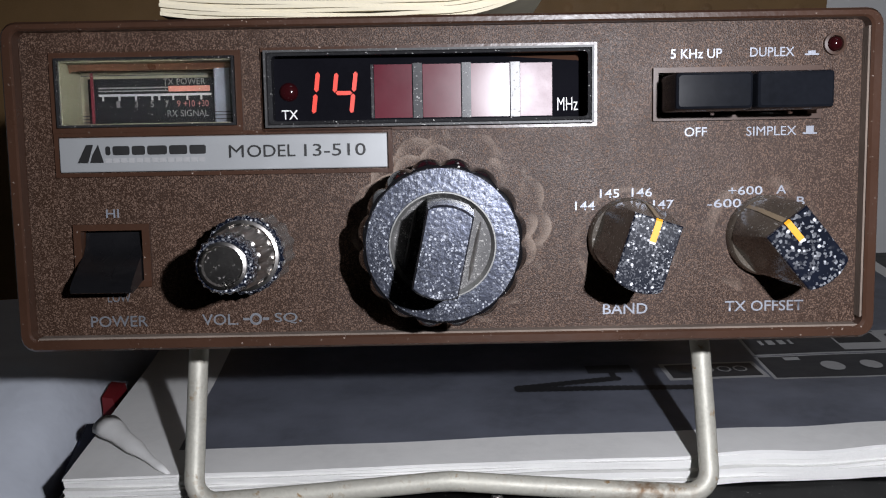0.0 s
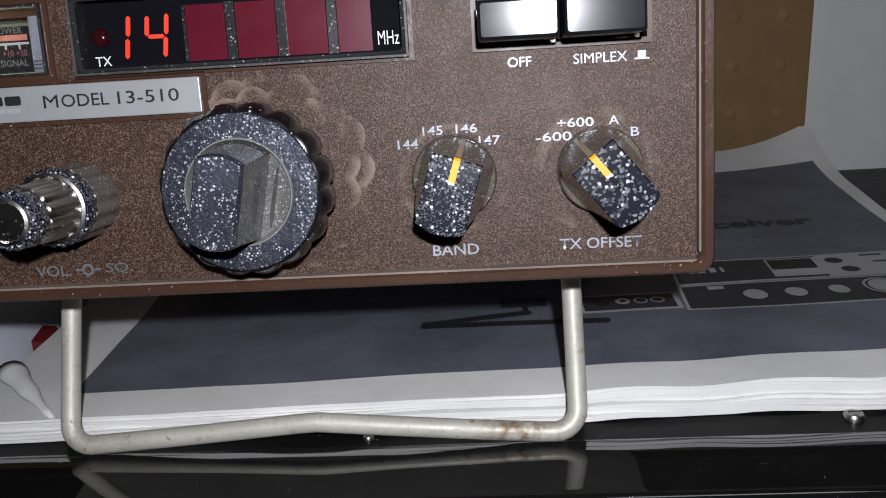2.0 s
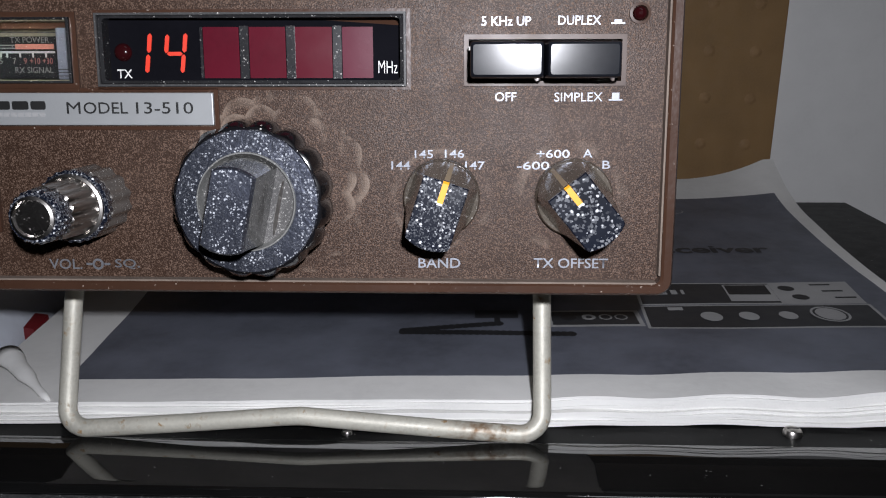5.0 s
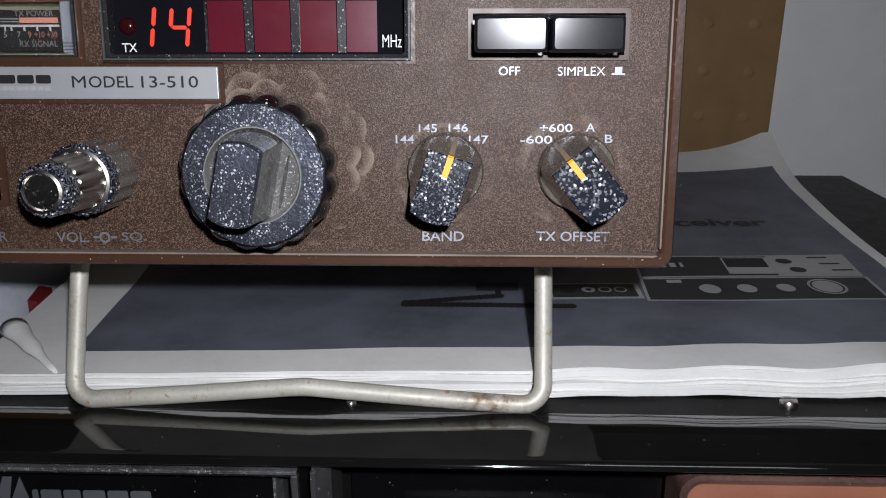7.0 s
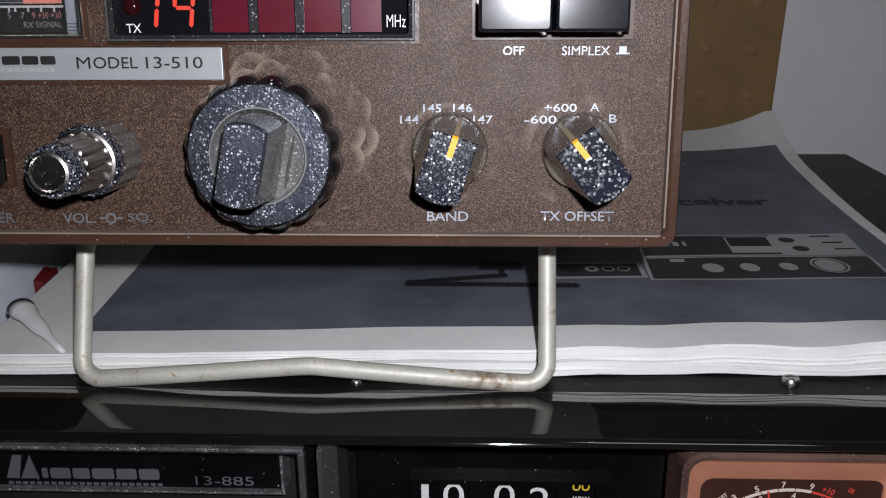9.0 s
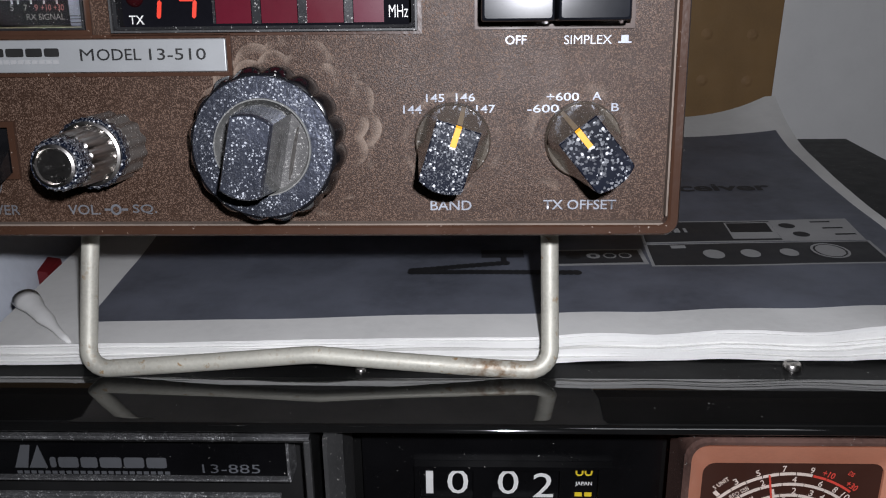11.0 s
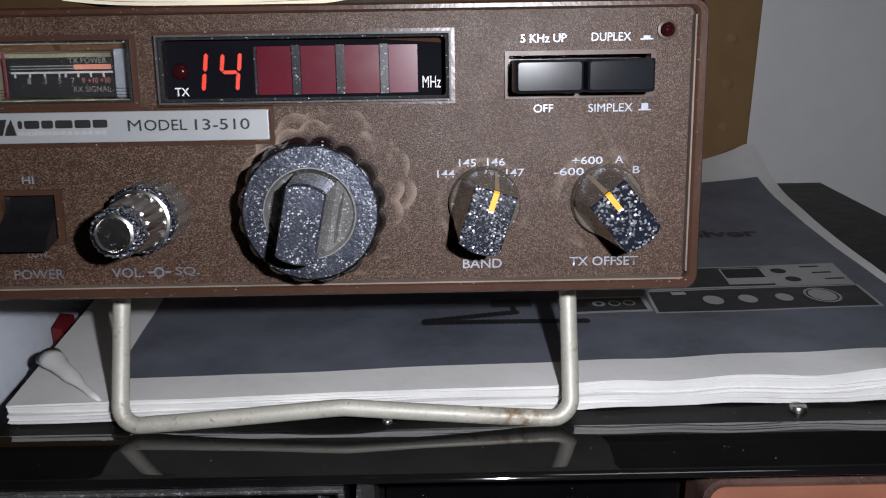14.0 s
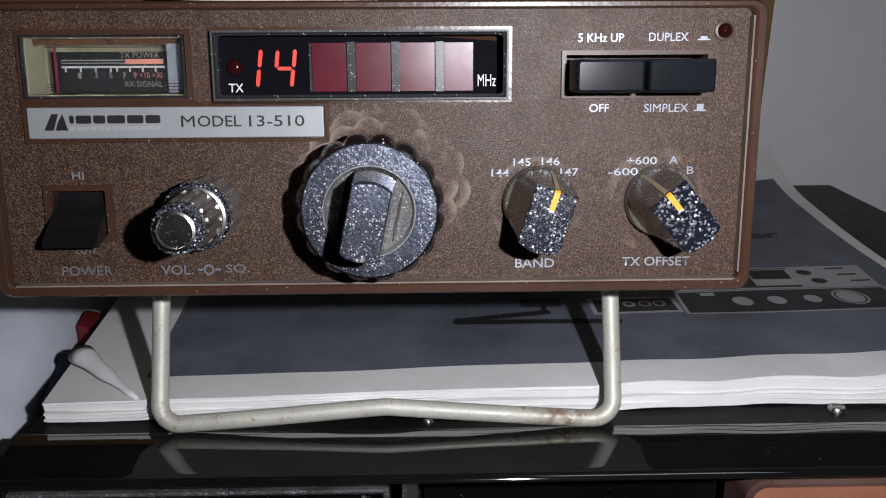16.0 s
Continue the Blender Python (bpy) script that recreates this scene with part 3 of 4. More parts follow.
def dial_word(body, r, a, h, mat, name):
    """A word on the dial, turned to stand on its circle."""
    w = 0.62 * h * len(body)
    ob = lettering(body, -w / 2, w / 2, 0, h, 168.2, mat, meter, name, bold=0.012)
    t = Matrix.Translation((CX * MM, 0, CZ * MM)) @ Matrix.Rotation(radians(a), 4, "Y") @ Matrix.Translation((0, 0, r * MM))
    ob.data.transform(t)
    return ob


for r, a0, a1 in ((23.5, -47, 12), (20.5, -50, 38), (17.3, -52, 36), (14.5, -52, 0)):
    for i in range(6):
        arc(r, a0 + (a1 - a0) * i / 6 + 0.5, a0 + (a1 - a0) * (i + 1) / 6, 0.75, M_DIAL_INK, "scale_arc")
arc(23.5, 12.6, 20.5, 0.6, M_RED_INK, "red_arc")
arc(23.5, 21, 38, 0.6, M_RED_INK, "red_arc")
arc(14.5, 1, 36, 0.5, M_RED_INK, "red_arc")
for rows, r in ((((-44.8, "1"), (-32, "3"), (-19, "5"), (-4.4, "7"), (11, "9"), (20.6, "+10"), (36, "+30")), 24.5), (((-50, "0"), (-18, "2"), (2, "4"), (19, "6"), (29.5, "8"), (38, "10")), 21.4),
                (((-52, "0"), (-13, "1"), (3, "2"), (16, "3"), (25, "4"), (36.5, "5")), 18.2), (((-20, "2"), (-4, "3")), 15.4)):
    for a, body in rows:
        dial_word(body, r, a, 1.7, M_RED_INK if body[0] == "+" else M_DIAL_INK, "scale_number")
for body, r, a, h, mat in (("S UNIT", 26.4, -39, 1.2, M_DIAL_INK), ("RFO SSB", 21.5, -34, 1.2, M_DIAL_INK), ("RFO AM", 18.3, -34, 1.2, M_DIAL_INK), ("SWR", 15.4, -34, 1.3, M_DIAL_INK), ("DB", 27.3, 31, 1.2, M_RED_INK)):
    dial_word(body, r, a, h, mat, "scale_caption")
wire("needle", [(115.2, 167.6, 76), (110.9, 167.6, 101.4)], 0.26, M_RED_INK, meter, "thin red needle", n=6)
# screws of the case lid
for x, sy, size in ((10.8, 173.6, 0.6), (116.2, 176.3, 1.0)):
    bm = bmesh.new()
    loft(bm, [[(x + r * math.cos(2 * math.pi * k / 16), sy + r * math.sin(2 * math.pi * k / 16), UTOP + z) for k in range(16)]
              for r, z in ((2.3 * size, 0.0), (2.3 * size, 0.6 * size), (1.9 * size, 1.3 * size), (0.9 * size, 1.6 * size))])
    screw = part("screw", bm, M_CHROME, unit, "shiny chrome screw", smooth=True)
    slab("slot", x - 1.3 * size, x + 1.3 * size, sy - 0.25, sy + 0.25, UTOP + 1.45 * size, UTOP + 1.65 * size, M_INK, screw)

# ---- the magazine between the radios ----
MU, MV = 260.0, 209.0


def cover_height(x, y):
    """Height of the cover over the case, in world millimetres: thicker to one side, lifted and curled at the back."""
    h = 5.0 + (x + 85) * 0.0168
    h += 8.0 * max(0.0, (y - 232) / 130) ** 2
    h += 4.6 * max(0.0, min(1.25, (x - 136) / 30)) ** 2 * max(0.0, (y - 335) / 48) ** 2
    h += 0.35 * noise.noise(Vector((x * 0.03, y * 0.04, 3.0)))
    h += 1.7 * noise.noise(Vector((x * 0.055, y * 0.008, 9.0))) * max(0.0, 1 - (y - 172) / 30) * max(0.15, min(1.0, (x - 20) / 60))
    return UTOP + 0.3 + h


def page_point(u, v, wob=0.0):
    return -85.8 + u - 0.085 * v * (1 - u / 215) + wob, 175.4 + 0.0157 * u + v


def sheet(name, u0, u1, v0, v1, lo, hi, mat, parent, label="", nu=40, nv=22, jag=0.0, seed=0.0, shear=0.0):
    """A warped sheet of the magazine from lo to hi of its thickness (1 is the cover's top)."""
    bm = bmesh.new()
    grid = {}
    for i in range(nu + 1):
        for j in range(nv + 1):
            u, v = u0 + (u1 - u0) * i / nu - shear * (i / nu) * (j / nv), v0 + (v1 - v0) * j / nv
            if j == 0:
                v += jag * noise.noise(Vector((u * 0.02, seed, 1.7)))
            x, y = page_point(u, v)
            top = cover_height(x, y)
            base = UTOP + 0.2 + max(0.0, top - UTOP - 0.3 - (5.0 + (x + 85) * 0.0168)) * 0.8
            for k, f in enumerate((lo, hi)):
                if f < 0.89:
                    f = max(0.0, f + 0.06 * f * noise.noise(Vector((u * 0.03, v * 0.01, f * 4.0))))
                z = base + (top - base) * f if f <= 1 else top + (f - 1)
                grid[i, j, k] = bm.verts.new((x * MM, y * MM, z * MM))
    for i in range(nu):
        for j in range(nv):
            for k in (0, 1):
                bm.faces.new([grid[a, b, k] for a, b in ((i, j), (i + 1, j), (i + 1, j + 1), (i, j + 1))])
    for i in range(nu):
        for j in (0, nv):
            bm.faces.new((grid[i, j, 0], grid[i + 1, j, 0], grid[i + 1, j, 1], grid[i, j, 1]))
    for j in range(nv):
        for i in (0, nu):
            bm.faces.new((grid[i, j, 0], grid[i, j + 1, 0], grid[i, j + 1, 1], grid[i, j, 1]))
    return part(name, bm, mat, parent, label, smooth=True)


magazine = thing("magazine", "worn magazine with a dark grey cover photograph under the radio", "magazine")
for k in range(9):
    sheet("page", 0.6 * random.random(), MU - random.random(), 0.8 * random.random(), MV, k / 10 + 0.005, (k + 1) / 10 - 0.003, M_PAGES, magazine, nu=60, nv=10, jag=1.9, seed=k * 3.1)
cover = sheet("cover", 0, MU, 0.4, MV, 0.90, 1.0, M_PAPER, magazine, "pale cover with a dark photograph", nu=60, nv=40, jag=1.2, seed=40)
sheet("photograph", 23.0, 257, 14.0, 183, 1.02, 1.06, M_PRINT, cover, "dark grey printed photograph", nu=60, nv=40, jag=0.8, seed=7, shear=3.0)


def print_at(name, x0, x1, y0, y1, mat, layer, label="", lean=0.0):
    """A flat printed patch draped on the cover, given by world millimetres."""
    bm = bmesh.new()
    k = 6
    rows = []
    for i in range(k + 1):
        y = y0 + (y1 - y0) * i / k
        row = []
        for j in range(k + 1):
            x = x0 + (x1 - x0) * j / k + lean * (y - y0)
            row.append(bm.verts.new((x * MM, y * MM, (cover_height(x, y) + 0.06 + 0.05 * layer) * MM)))
        rows.append(row)
    for a, b in zip(rows, rows[1:]):
        for j in range(k):
            bm.faces.new((a[j], a[j + 1], b[j + 1], b[j]))
    return part(name, bm, mat, cover, label)


def print_disc(name, cx, cy, rx, ry, mat, layer, inner=0.0):
    bm = bmesh.new()
    n = 24
    ring = [[bm.verts.new(((cx + rx * q * math.cos(2 * math.pi * i / n)) * MM, (cy + ry * q * math.sin(2 * math.pi * i / n)) * MM,
                           (cover_height(cx, cy) + 0.08 + 0.06 * layer) * MM)) for i in range(n)] for q in ((1.0, inner) if inner else (1.0,))]
    if inner:
        for i in range(n):
            bm.faces.new((ring[0][i], ring[0][(i + 1) % n], ring[1][(i + 1) % n], ring[1][i]))
    else:
        bm.faces.new(ring[0])
    return part(name, bm, mat, cover)


print_at("printed_radio", 91, 161, 223.5, 243.5, M_PRINT_LIGHT, 1, "printed picture of a radio set", 0.06)
print_at("printed_front", 92, 160, 224.4, 242.6, M_PRINT_DARK, 2, lean=0.06)
print_at("printed_radio", 92.2, 161.5, 244, 264, M_PRINT_LIGHT, 1, lean=0.06)
print_at("printed_front", 93.2, 136, 245, 263, M_PRINT_DARK, 2, lean=0.06)
print_at("printed_meter", 121, 136, 246.5, 262, M_PRINT_LIGHT, 3, lean=0.06)
print_at("printed_meter", 121.9, 135.2, 252.4, 261.2, M_PRINT_BLACK, 4, lean=0.06)
for x, r, y in ((111.5, 3.2, 233.4), (122.5, 2.9, 233.4), (134, 2.7, 233.4), (146.5, 4.2, 234.2)):
    print_disc("printed_knob", x, y, r, r * 1.25, M_PRINT_LIGHT, 4)
print_disc("printed_knob", 146.5, 234.2, 5.6, 6.6, M_PRINT_LIGHT, 4, 0.87)
for x, y in ((141.5, 258), (143.5, 250)):
    print_disc("printed_dial", x, y, 2.6, 2.6, M_PRINT_BLACK, 3)
for x, y in ((150, 260.5), (152, 254.8), (154, 249)):
    print_at("printed_slot", x, x + 6.5, y, y + 1.2, M_PRINT_BLACK, 3)
print_at("printed_label", 100, 104.5, 239, 241.6, M_PRINT_LIGHT, 4)
bm_x = 98.0
for w in (1.1, 2.2, 2.0, 1.0):
    print_at("printed_numeral", bm_x, bm_x + w, 253, 257, M_PRINT_LIGHT, 4)
    bm_x += w + 1.3
print_at("printed_box", 62.6, 90.6, 225.5, 239.5, M_PRINT_LIGHT, 1, lean=0.0)
print_at("printed_box_front", 64.0, 89.2, 227, 238.2, M_PRINT_DARK, 2)
print_disc("printed_socket", 69, 233, 2.3, 2.6, M_PRINT_BLACK, 4)
print_disc("printed_socket", 75, 233, 2.1, 2.4, M_PRINT_LIGHT, 4, 0.45)
for x in (80, 84.6):
    print_disc("printed_socket", x, 233, 2.0, 2.4, M_PRINT_LIGHT, 4, 0.72)
# curly cord of the printed microphone
for k in range(26):
    x = 68.5 - 48 * k / 25
    print_disc("printed_cord", x, 219.5 + 2.6 * (k / 25), 1.5, 1.9, M_PRINT_BLACK, 4)
for k in range(15):
    print_disc("printed_cord", 20.5 + 27.5 * k / 14, 223.5 + 4.5 * k / 14, 1.5, 1.9, M_PRINT_BLACK, 4)
print_at("printed_plug", 46.8, 48.6, 227, 233.5, M_PRINT_BLACK, 4)
print_at("printed_microphone", 41, 54, 233, 240, M_PRINT_DARK, 3)


def draped(body, x0, x1, y0, y1, mat, name, label):
    ob = lettering(body, x0, x1, y0, y1, 0, mat, cover, name, label, bold=0.03)
    me = ob.data
    for vert in me.vertices:
        x, y = vert.co.x / MM, vert.co.z / MM
        vert.co = (x * MM, y * MM, (cover_height(x, y) + 0.25) * MM)
    return ob


draped("transceiver", 86, 149, 295, 303, M_PRINT_DARK, "title", "dark lower-case title word")
print_disc("printed_glint", 122, 345, 6, 5, M_PRINT_LIGHT, 3, 0.9)
# rolled corner of the cover
bm = bmesh.new()
rings = []
for i in range(9):
    f = 0.04 + 0.82 * i / 8
    c = Vector((-61.5 - 27.0 * f, 176.0 + 28 * f, UTOP + 5.7 + 2.4 * f))
    r = 0.25 + 3.0 * f + 0.22 * math.sin(i * 1.9)
    ax = Vector((0.75, 0.66, 0)).normalized()
    rings.append([tuple(c + ax * (r * 1.25 * math.cos(a)) + Vector((0, 0, r * math.sin(a)))) for a in (radians(-120 + 310 * k / 16) for k in range(17))])
loft(bm, rings, cap_start=False, cap_end=False, closed=False)
curl = part("rolled_corner", bm, M_PAPER, cover, "curled-up corner of the cover", smooth=True)
solid = curl.modifiers.new("thickness", "SOLIDIFY")
solid.thickness = 0.0003

# ---- the brown transceiver ----
TR = thing("transceiver", "brown two-way radio with dusty knobs on wire stand", "radio", pose(0, 0.15362, 0.16885, -5, 0, 0))
slab("case", -76, 76, 12.1, 190, 1.4, 59.0, M_CASE, TR, "black metal case", bevel=1.0)
slab("bottom_plate", -75.4, 75.4, 12.6, 188, 0.9, 1.38, M_UNDERSIDE, TR, "dull bare metal bottom plate")
for x in (-60, 52):
    slab("rubber_foot", x, x + 8, 165, 174, -6.5, 1.3, M_CASE, TR, bevel=0.6)
bm = bmesh.new()
loft(bm, [rounded(-78.4, 79.2, 0.8, 59.6, 3, 12), rounded(-79.0, 79.7, 0.1, 60.2, 3, 4), rounded(-79.0, 79.7, 0.1, 60.2, 3, -2.2), rounded(-78.5, 79.3, 0.6, 59.7, 2.6, -2.9),
          rounded(-77.1, 77.9, 1.9, 58.9, 1.8, -2.9), rounded(-76.8, 77.4, 2.3, 58.6, 1.6, -2.5), rounded(-76.8, 77.4, 2.3, 58.6, 1.6, 0.2), rounded(-70, 70, 8, 52, 1.6, 4.1)], cap_start=True, cap_end=False)
rim = part("panel_rim", bm, M_RIM, TR, "smooth brown moulded rim", smooth=True)
slab("dust_line", -75.5, 76.6, -2.45, -0.05, 2.3, 2.65, M_LEDGE, rim, "pale dust on the ledge")
slab("dust_line", 77.0, 77.36, -2.3, -0.05, 4.0, 57.0, M_LEDGE, rim, "pale dust along the inner edge")
PH = [(-70.2, -37.5, 41.3, 53.9), (-32.0, 27.7, 40.7, 54.5), (39.4, 68.8, 41.5, 49.6), (-67.6, -55.4, 12.8, 22.6)]
panel = part("front_panel", plate(bmesh.new(), -76.75, 77.35, 0, 3.9, 2.35, 58.55, PH), M_BROWN, TR, "grained brown front panel")
for x0, x1, z0, z1, w in ((-70.2, -37.5, 41.3, 53.9, 1.1), (-32.0, 27.7, 40.7, 54.5, 0.8), (-70.4, -9.9, 33.0, 39.7, 0.8)):
    part("raised_border", plate(bmesh.new(), x0 - w, x1 + w, -0.55, -0.01, z0 - w + 0.12, z1 + w - 0.12, [(x0, x1, z0, z1)]), M_RIM, panel)
# meter: clear window over a recessed scale
met = part("meter", plate(bmesh.new(), -70.1, -37.6, 0.1, 9.0, 41.4, 53.8, [(-69.5, -38.2, 42.0, 53.2)]), M_CREAM, TR, "small signal meter behind clear window")
slab("housing_back", -70.1, -37.6, 9.1, 10, 41.4, 53.8, M_CREAM, met, "yellowed cream housing")
slab("housing_side", -42.6, -38.3, 4.0, 9.0, 42.1, 53.1, M_GREYBLUE, met, "grey housing side", bevel=0.3)
scale = slab("scale_plate", -66.6, -42.0, 5.2, 8.9, 42.3, 50.6, M_PLATE, met, "black scale plate")
slab("scale_line", -64.6, -51.6, 5.0, 5.15, 48.75, 49.0, M_SCALE_INK, scale)
slab("scale_line", -64.6, -51.6, 5.0, 5.15, 48.2, 48.42, M_SCALE_INK, scale)
slab("red_line", -51.4, -43.6, 5.0, 5.15, 48.1, 49.1, M_SALMON, scale)
slab("scale_base", -64.6, -43.4, 5.0, 5.15, 47.3, 47.72, M_SCALE_WHITE, scale)
for k in range(9):
    x = -64.0 + k * (3.1 if k < 4 else 2.65)
    slab("tick", x, x + 0.32, 5.0, 5.15, 46.5, 47.3, M_SCALE_WHITE, scale)
for body, x, mat in (("1", -61.0, M_SCALE_INK), ("3", -57.6, M_SCALE_INK), ("5", -54.6, M_SCALE_INK), ("7", -51.8, M_SCALE_INK), ("9", -49.6, M_PINK), ("+10", -47.6, M_PINK), ("+30", -45.0, M_PINK)):
    lettering(body, x - 0.35 * len(body), x + 0.35 * len(body), 45.2, 46.4, 5.15, mat, scale, "scale_number", bold=0.01)
lettering("TX POWER", -52.4, -44.4, 49.35, 50.5, 5.15, M_SCALE_INK, scale, "scale_caption")
lettering("RX SIGNAL", -51.8, -44.0, 43.4, 44.6, 5.15, M_SCALE_INK, scale, "scale_caption")
slab("needle", -65.5, -65.0, 3.6, 3.9, 42.2, 51.6, M_NEEDLE, met, "dark red needle")
for a, b, y, z in ((-69.4, -42.7, 8.95, 51.6), (-69.4, -42.7, 8.95, 52.3), (-69.4, -66.7, 8.95, 42.7), (-69.4, -66.7, 8.95, 43.3), (-69.4, -66.7, 8.95, 43.9), (-42.5, -38.4, 3.9, 42.8), (-42.5, -38.4, 3.9, 43.5), (-42.5, -38.4, 3.9, 44.1)):
    slab("groove", a, b, y, y + 0.09, z - 0.1, z + 0.1, M_INK, met)
slab("groove", -39.6, -39.35, 3.9, 3.99, 42.2, 53.0, M_INK, met)
win = part("window", plate(bmesh.new(), -70.15, -37.55, -1.2, -0.6, 41.35, 53.85, []), M_CLEAR, met, "clear acrylic window")
win.visible_shadow = False
part("window_edge", plate(bmesh.new(), -70.15, -37.55, -1.25, 0.05, 41.35, 53.85, [(-69.7, -38.0, 41.8, 53.4)]), M_EDGE, met, "scuffed window edge")


# display
def dy(x):
    return 2.75 + 0.04 * (x + 2)


bm = bmesh.new()
loft(bm, [rounded(-31.9, 27.6, 40.8, 54.4, 0.8, 1), rounded(-31.9, 27.6, 40.8, 54.4, 0.8, -1.5), rounded(-31.3, 27.0, 41.3, 53.9, 0.8, -2.0), rounded(-30.6, 26.6, 41.8, 53.5, 0.8, -1.9), rounded(-30.9, 26.9, 41.6, 53.7, 0.8, 4.4)],
     cap_start=False, cap_end=False)
disp = part("display", bm, M_EDGE, TR, "lit red frequency display in bevelled window")
part("window_edge", plate(bmesh.new(), -32.0, 27.7, -2.15, -1.7, 40.7, 54.5, [(-31.6, 27.3, 41.1, 54.1)]), M_WINDOW_EDGE, disp, "scuffed pale window edge")
bm = bmesh.new()
loft(bm, [[(x, dy(x), 41.5), (x, dy(x), 53.8), (x, 6, 53.8), (x, 6, 41.5)] for x in (-31.2, 27.2)])
face = part("display_face", bm, M_DISPLAY, disp, "glossy black display face")
for k, (a, b) in enumerate(((-12.4, -5.4), (-3.4, 3.7), (5.6, 12.8), (14.8, 20.8))):
    bm = bmesh.new()
    loft(bm, [[(x, dy(x) - 0.12, 42.3), (x, dy(x) - 0.12, 52.1), (x, dy(x), 52.1), (x, dy(x), 42.3)] for x in (a, b)])
    part("red_filter", bm, M_RED_DULL if k == 3 else M_RED_FILTER, face, "dark red digit filter")
for a in (-5.3, 3.8, 12.9):
    slab("divider", a + 0.1, a + 1.8, dy(a) - 0.3, dy(a), 42.2, 52.3, M_STRIP, face, "speckled grey divider")
slab("divider", -13.0, -12.5, dy(-13) - 0.2, dy(-13), 42.3, 52.1, M_STRIP, face)


def segment(p0, p1, w, parent):
    (xa, za), (xb, zb) = p0, p1
    L = math.hypot(xb - xa, zb - za)
    ux, uz = (xb - xa) / L, (zb - za) / L
    nx, nz = -uz * w / 2, ux * w / 2
    e = w * 0.5
    ring = [(xa, za), (xa + ux * e + nx, za + uz * e + nz), (xb - ux * e + nx, zb - uz * e + nz), (xb, zb), (xb - ux * e - nx, zb - uz * e - nz), (xa + ux * e - nx, za + uz * e - nz)]
    bm = bmesh.new()
    loft(bm, [[(x, dy(x) - d, z) for x, z in ring] for d in (0.02, 0.2)])
    return part("segment", bm, M_SEGMENT, parent, "lit red segment")


segment((-23.7, 43.3), (-23.25, 46.9), 0.8, face)
segment((-23.15, 47.2), (-22.7, 50.9), 0.8, face)
segment((-16.75, 43.3), (-16.3, 46.9), 0.78, face)
segment((-16.2, 47.2), (-15.75, 50.9), 0.78, face)
segment((-19.75, 47.1), (-19.3, 50.7), 0.78, face)
segment((-19.6, 47.0), (-16.5, 47.0), 0.75, face)
lettering("TX", -29.6, -26.6, 42.3, 44.0, dy(-28), M_NUMERAL, face, "lettering", bold=0.006)
lettering("MHz", 21.8, 25.6, 43.2, 45.6, dy(24), M_NUMERAL, face, "lettering", bold=-0.006)
bm = bmesh.new()
loft(bm, [circle(-28.2, 47.3, 1.75, dy(-28), 24), circle(-28.2, 47.3, 1.6, dy(-28) - 0.5, 24), circle(-28.2, 47.3, 1.2, dy(-28) - 0.9, 24), circle(-28.2, 47.3, 0.4, dy(-28) - 1.1, 24)], cap_start=False)
part("transmit_lamp", bm, M_RED_LAMP, face, "dark red transmit lamp", smooth=True)

# name plate
npl = slab("name_plate", -70.2, -10.1, -0.9, -0.02, 33.2, 39.5, M_SILVER, TR, "silver name plate", bevel=0.2)
for body, x0, x1, weight in (("M", -39.1, -36.35, 0.0), ("ODEL", -35.75, -26.9, 0.005), ("13-510", -25.3, -14.0, 0.004)):
    lettering(body, x0, x1, 35.45, 37.7, -0.9, M_INK, npl, "model_number", "black model number", bold=weight)
bm = bmesh.new()
for pts in (((-66.9, 34.9), (-65.0, 34.9), (-63.9, 38.2), (-65.2, 38.2)), ((-64.6, 34.9), (-62.1, 34.9), (-63.0, 38.2), (-64.1, 36.4))):
    loft(bm, [[(x, y, z) for x, z in pts] for y in (-0.92, -1.02)])
part("emblem", bm, M_INK, npl, "black angular emblem")
xx = -61.7
for w in (0.9, 3.1, 2.4, 3.6, 3.3, 3.0):
    bm = bmesh.new()
    loft(bm, [rounded(xx, xx + w, 36.25, 37.9, 0.35, y, 2) for y in (-0.92, -1.0)])
    part("maker_mark", bm, M_INK, npl, "plain black bar of the maker's name")
    xx += w + 0.42
for k in range(13):
    slab("small_print", -61.8 + k * 1.43, -60.7 + k * 1.43, -1.0, -0.92, 34.85, 35.7, M_GREY_INK, npl)

# push buttons in a chrome surround
btn = part("button_surround", plate(bmesh.new(), 38.7, 69.5, -0.9, 3, 40.7, 50.3, [(39.6, 68.6, 41.6, 49.4)]), M_TRIM, TR, "dull bronze button surround")
for a, b in ((39.95, 53.2), (53.8, 66.95)):
    bm = bmesh.new()
    rings = []
    for ins, d in ((0, 3.0), (0, -10.9), (0.18, -11.4), (0.55, -11.65)):
        rings.append([(x, (y - (x - 53) * 0.022) if d < 0 else y, z) for x, y, z in rounded(a + ins, b - ins, 42.1 + ins, 48.5 - ins, 0.5, d, 3)])
    loft(bm, rings)
    part("push_button", bm, M_BUTTON, TR, "glossy black push button", smooth=True)
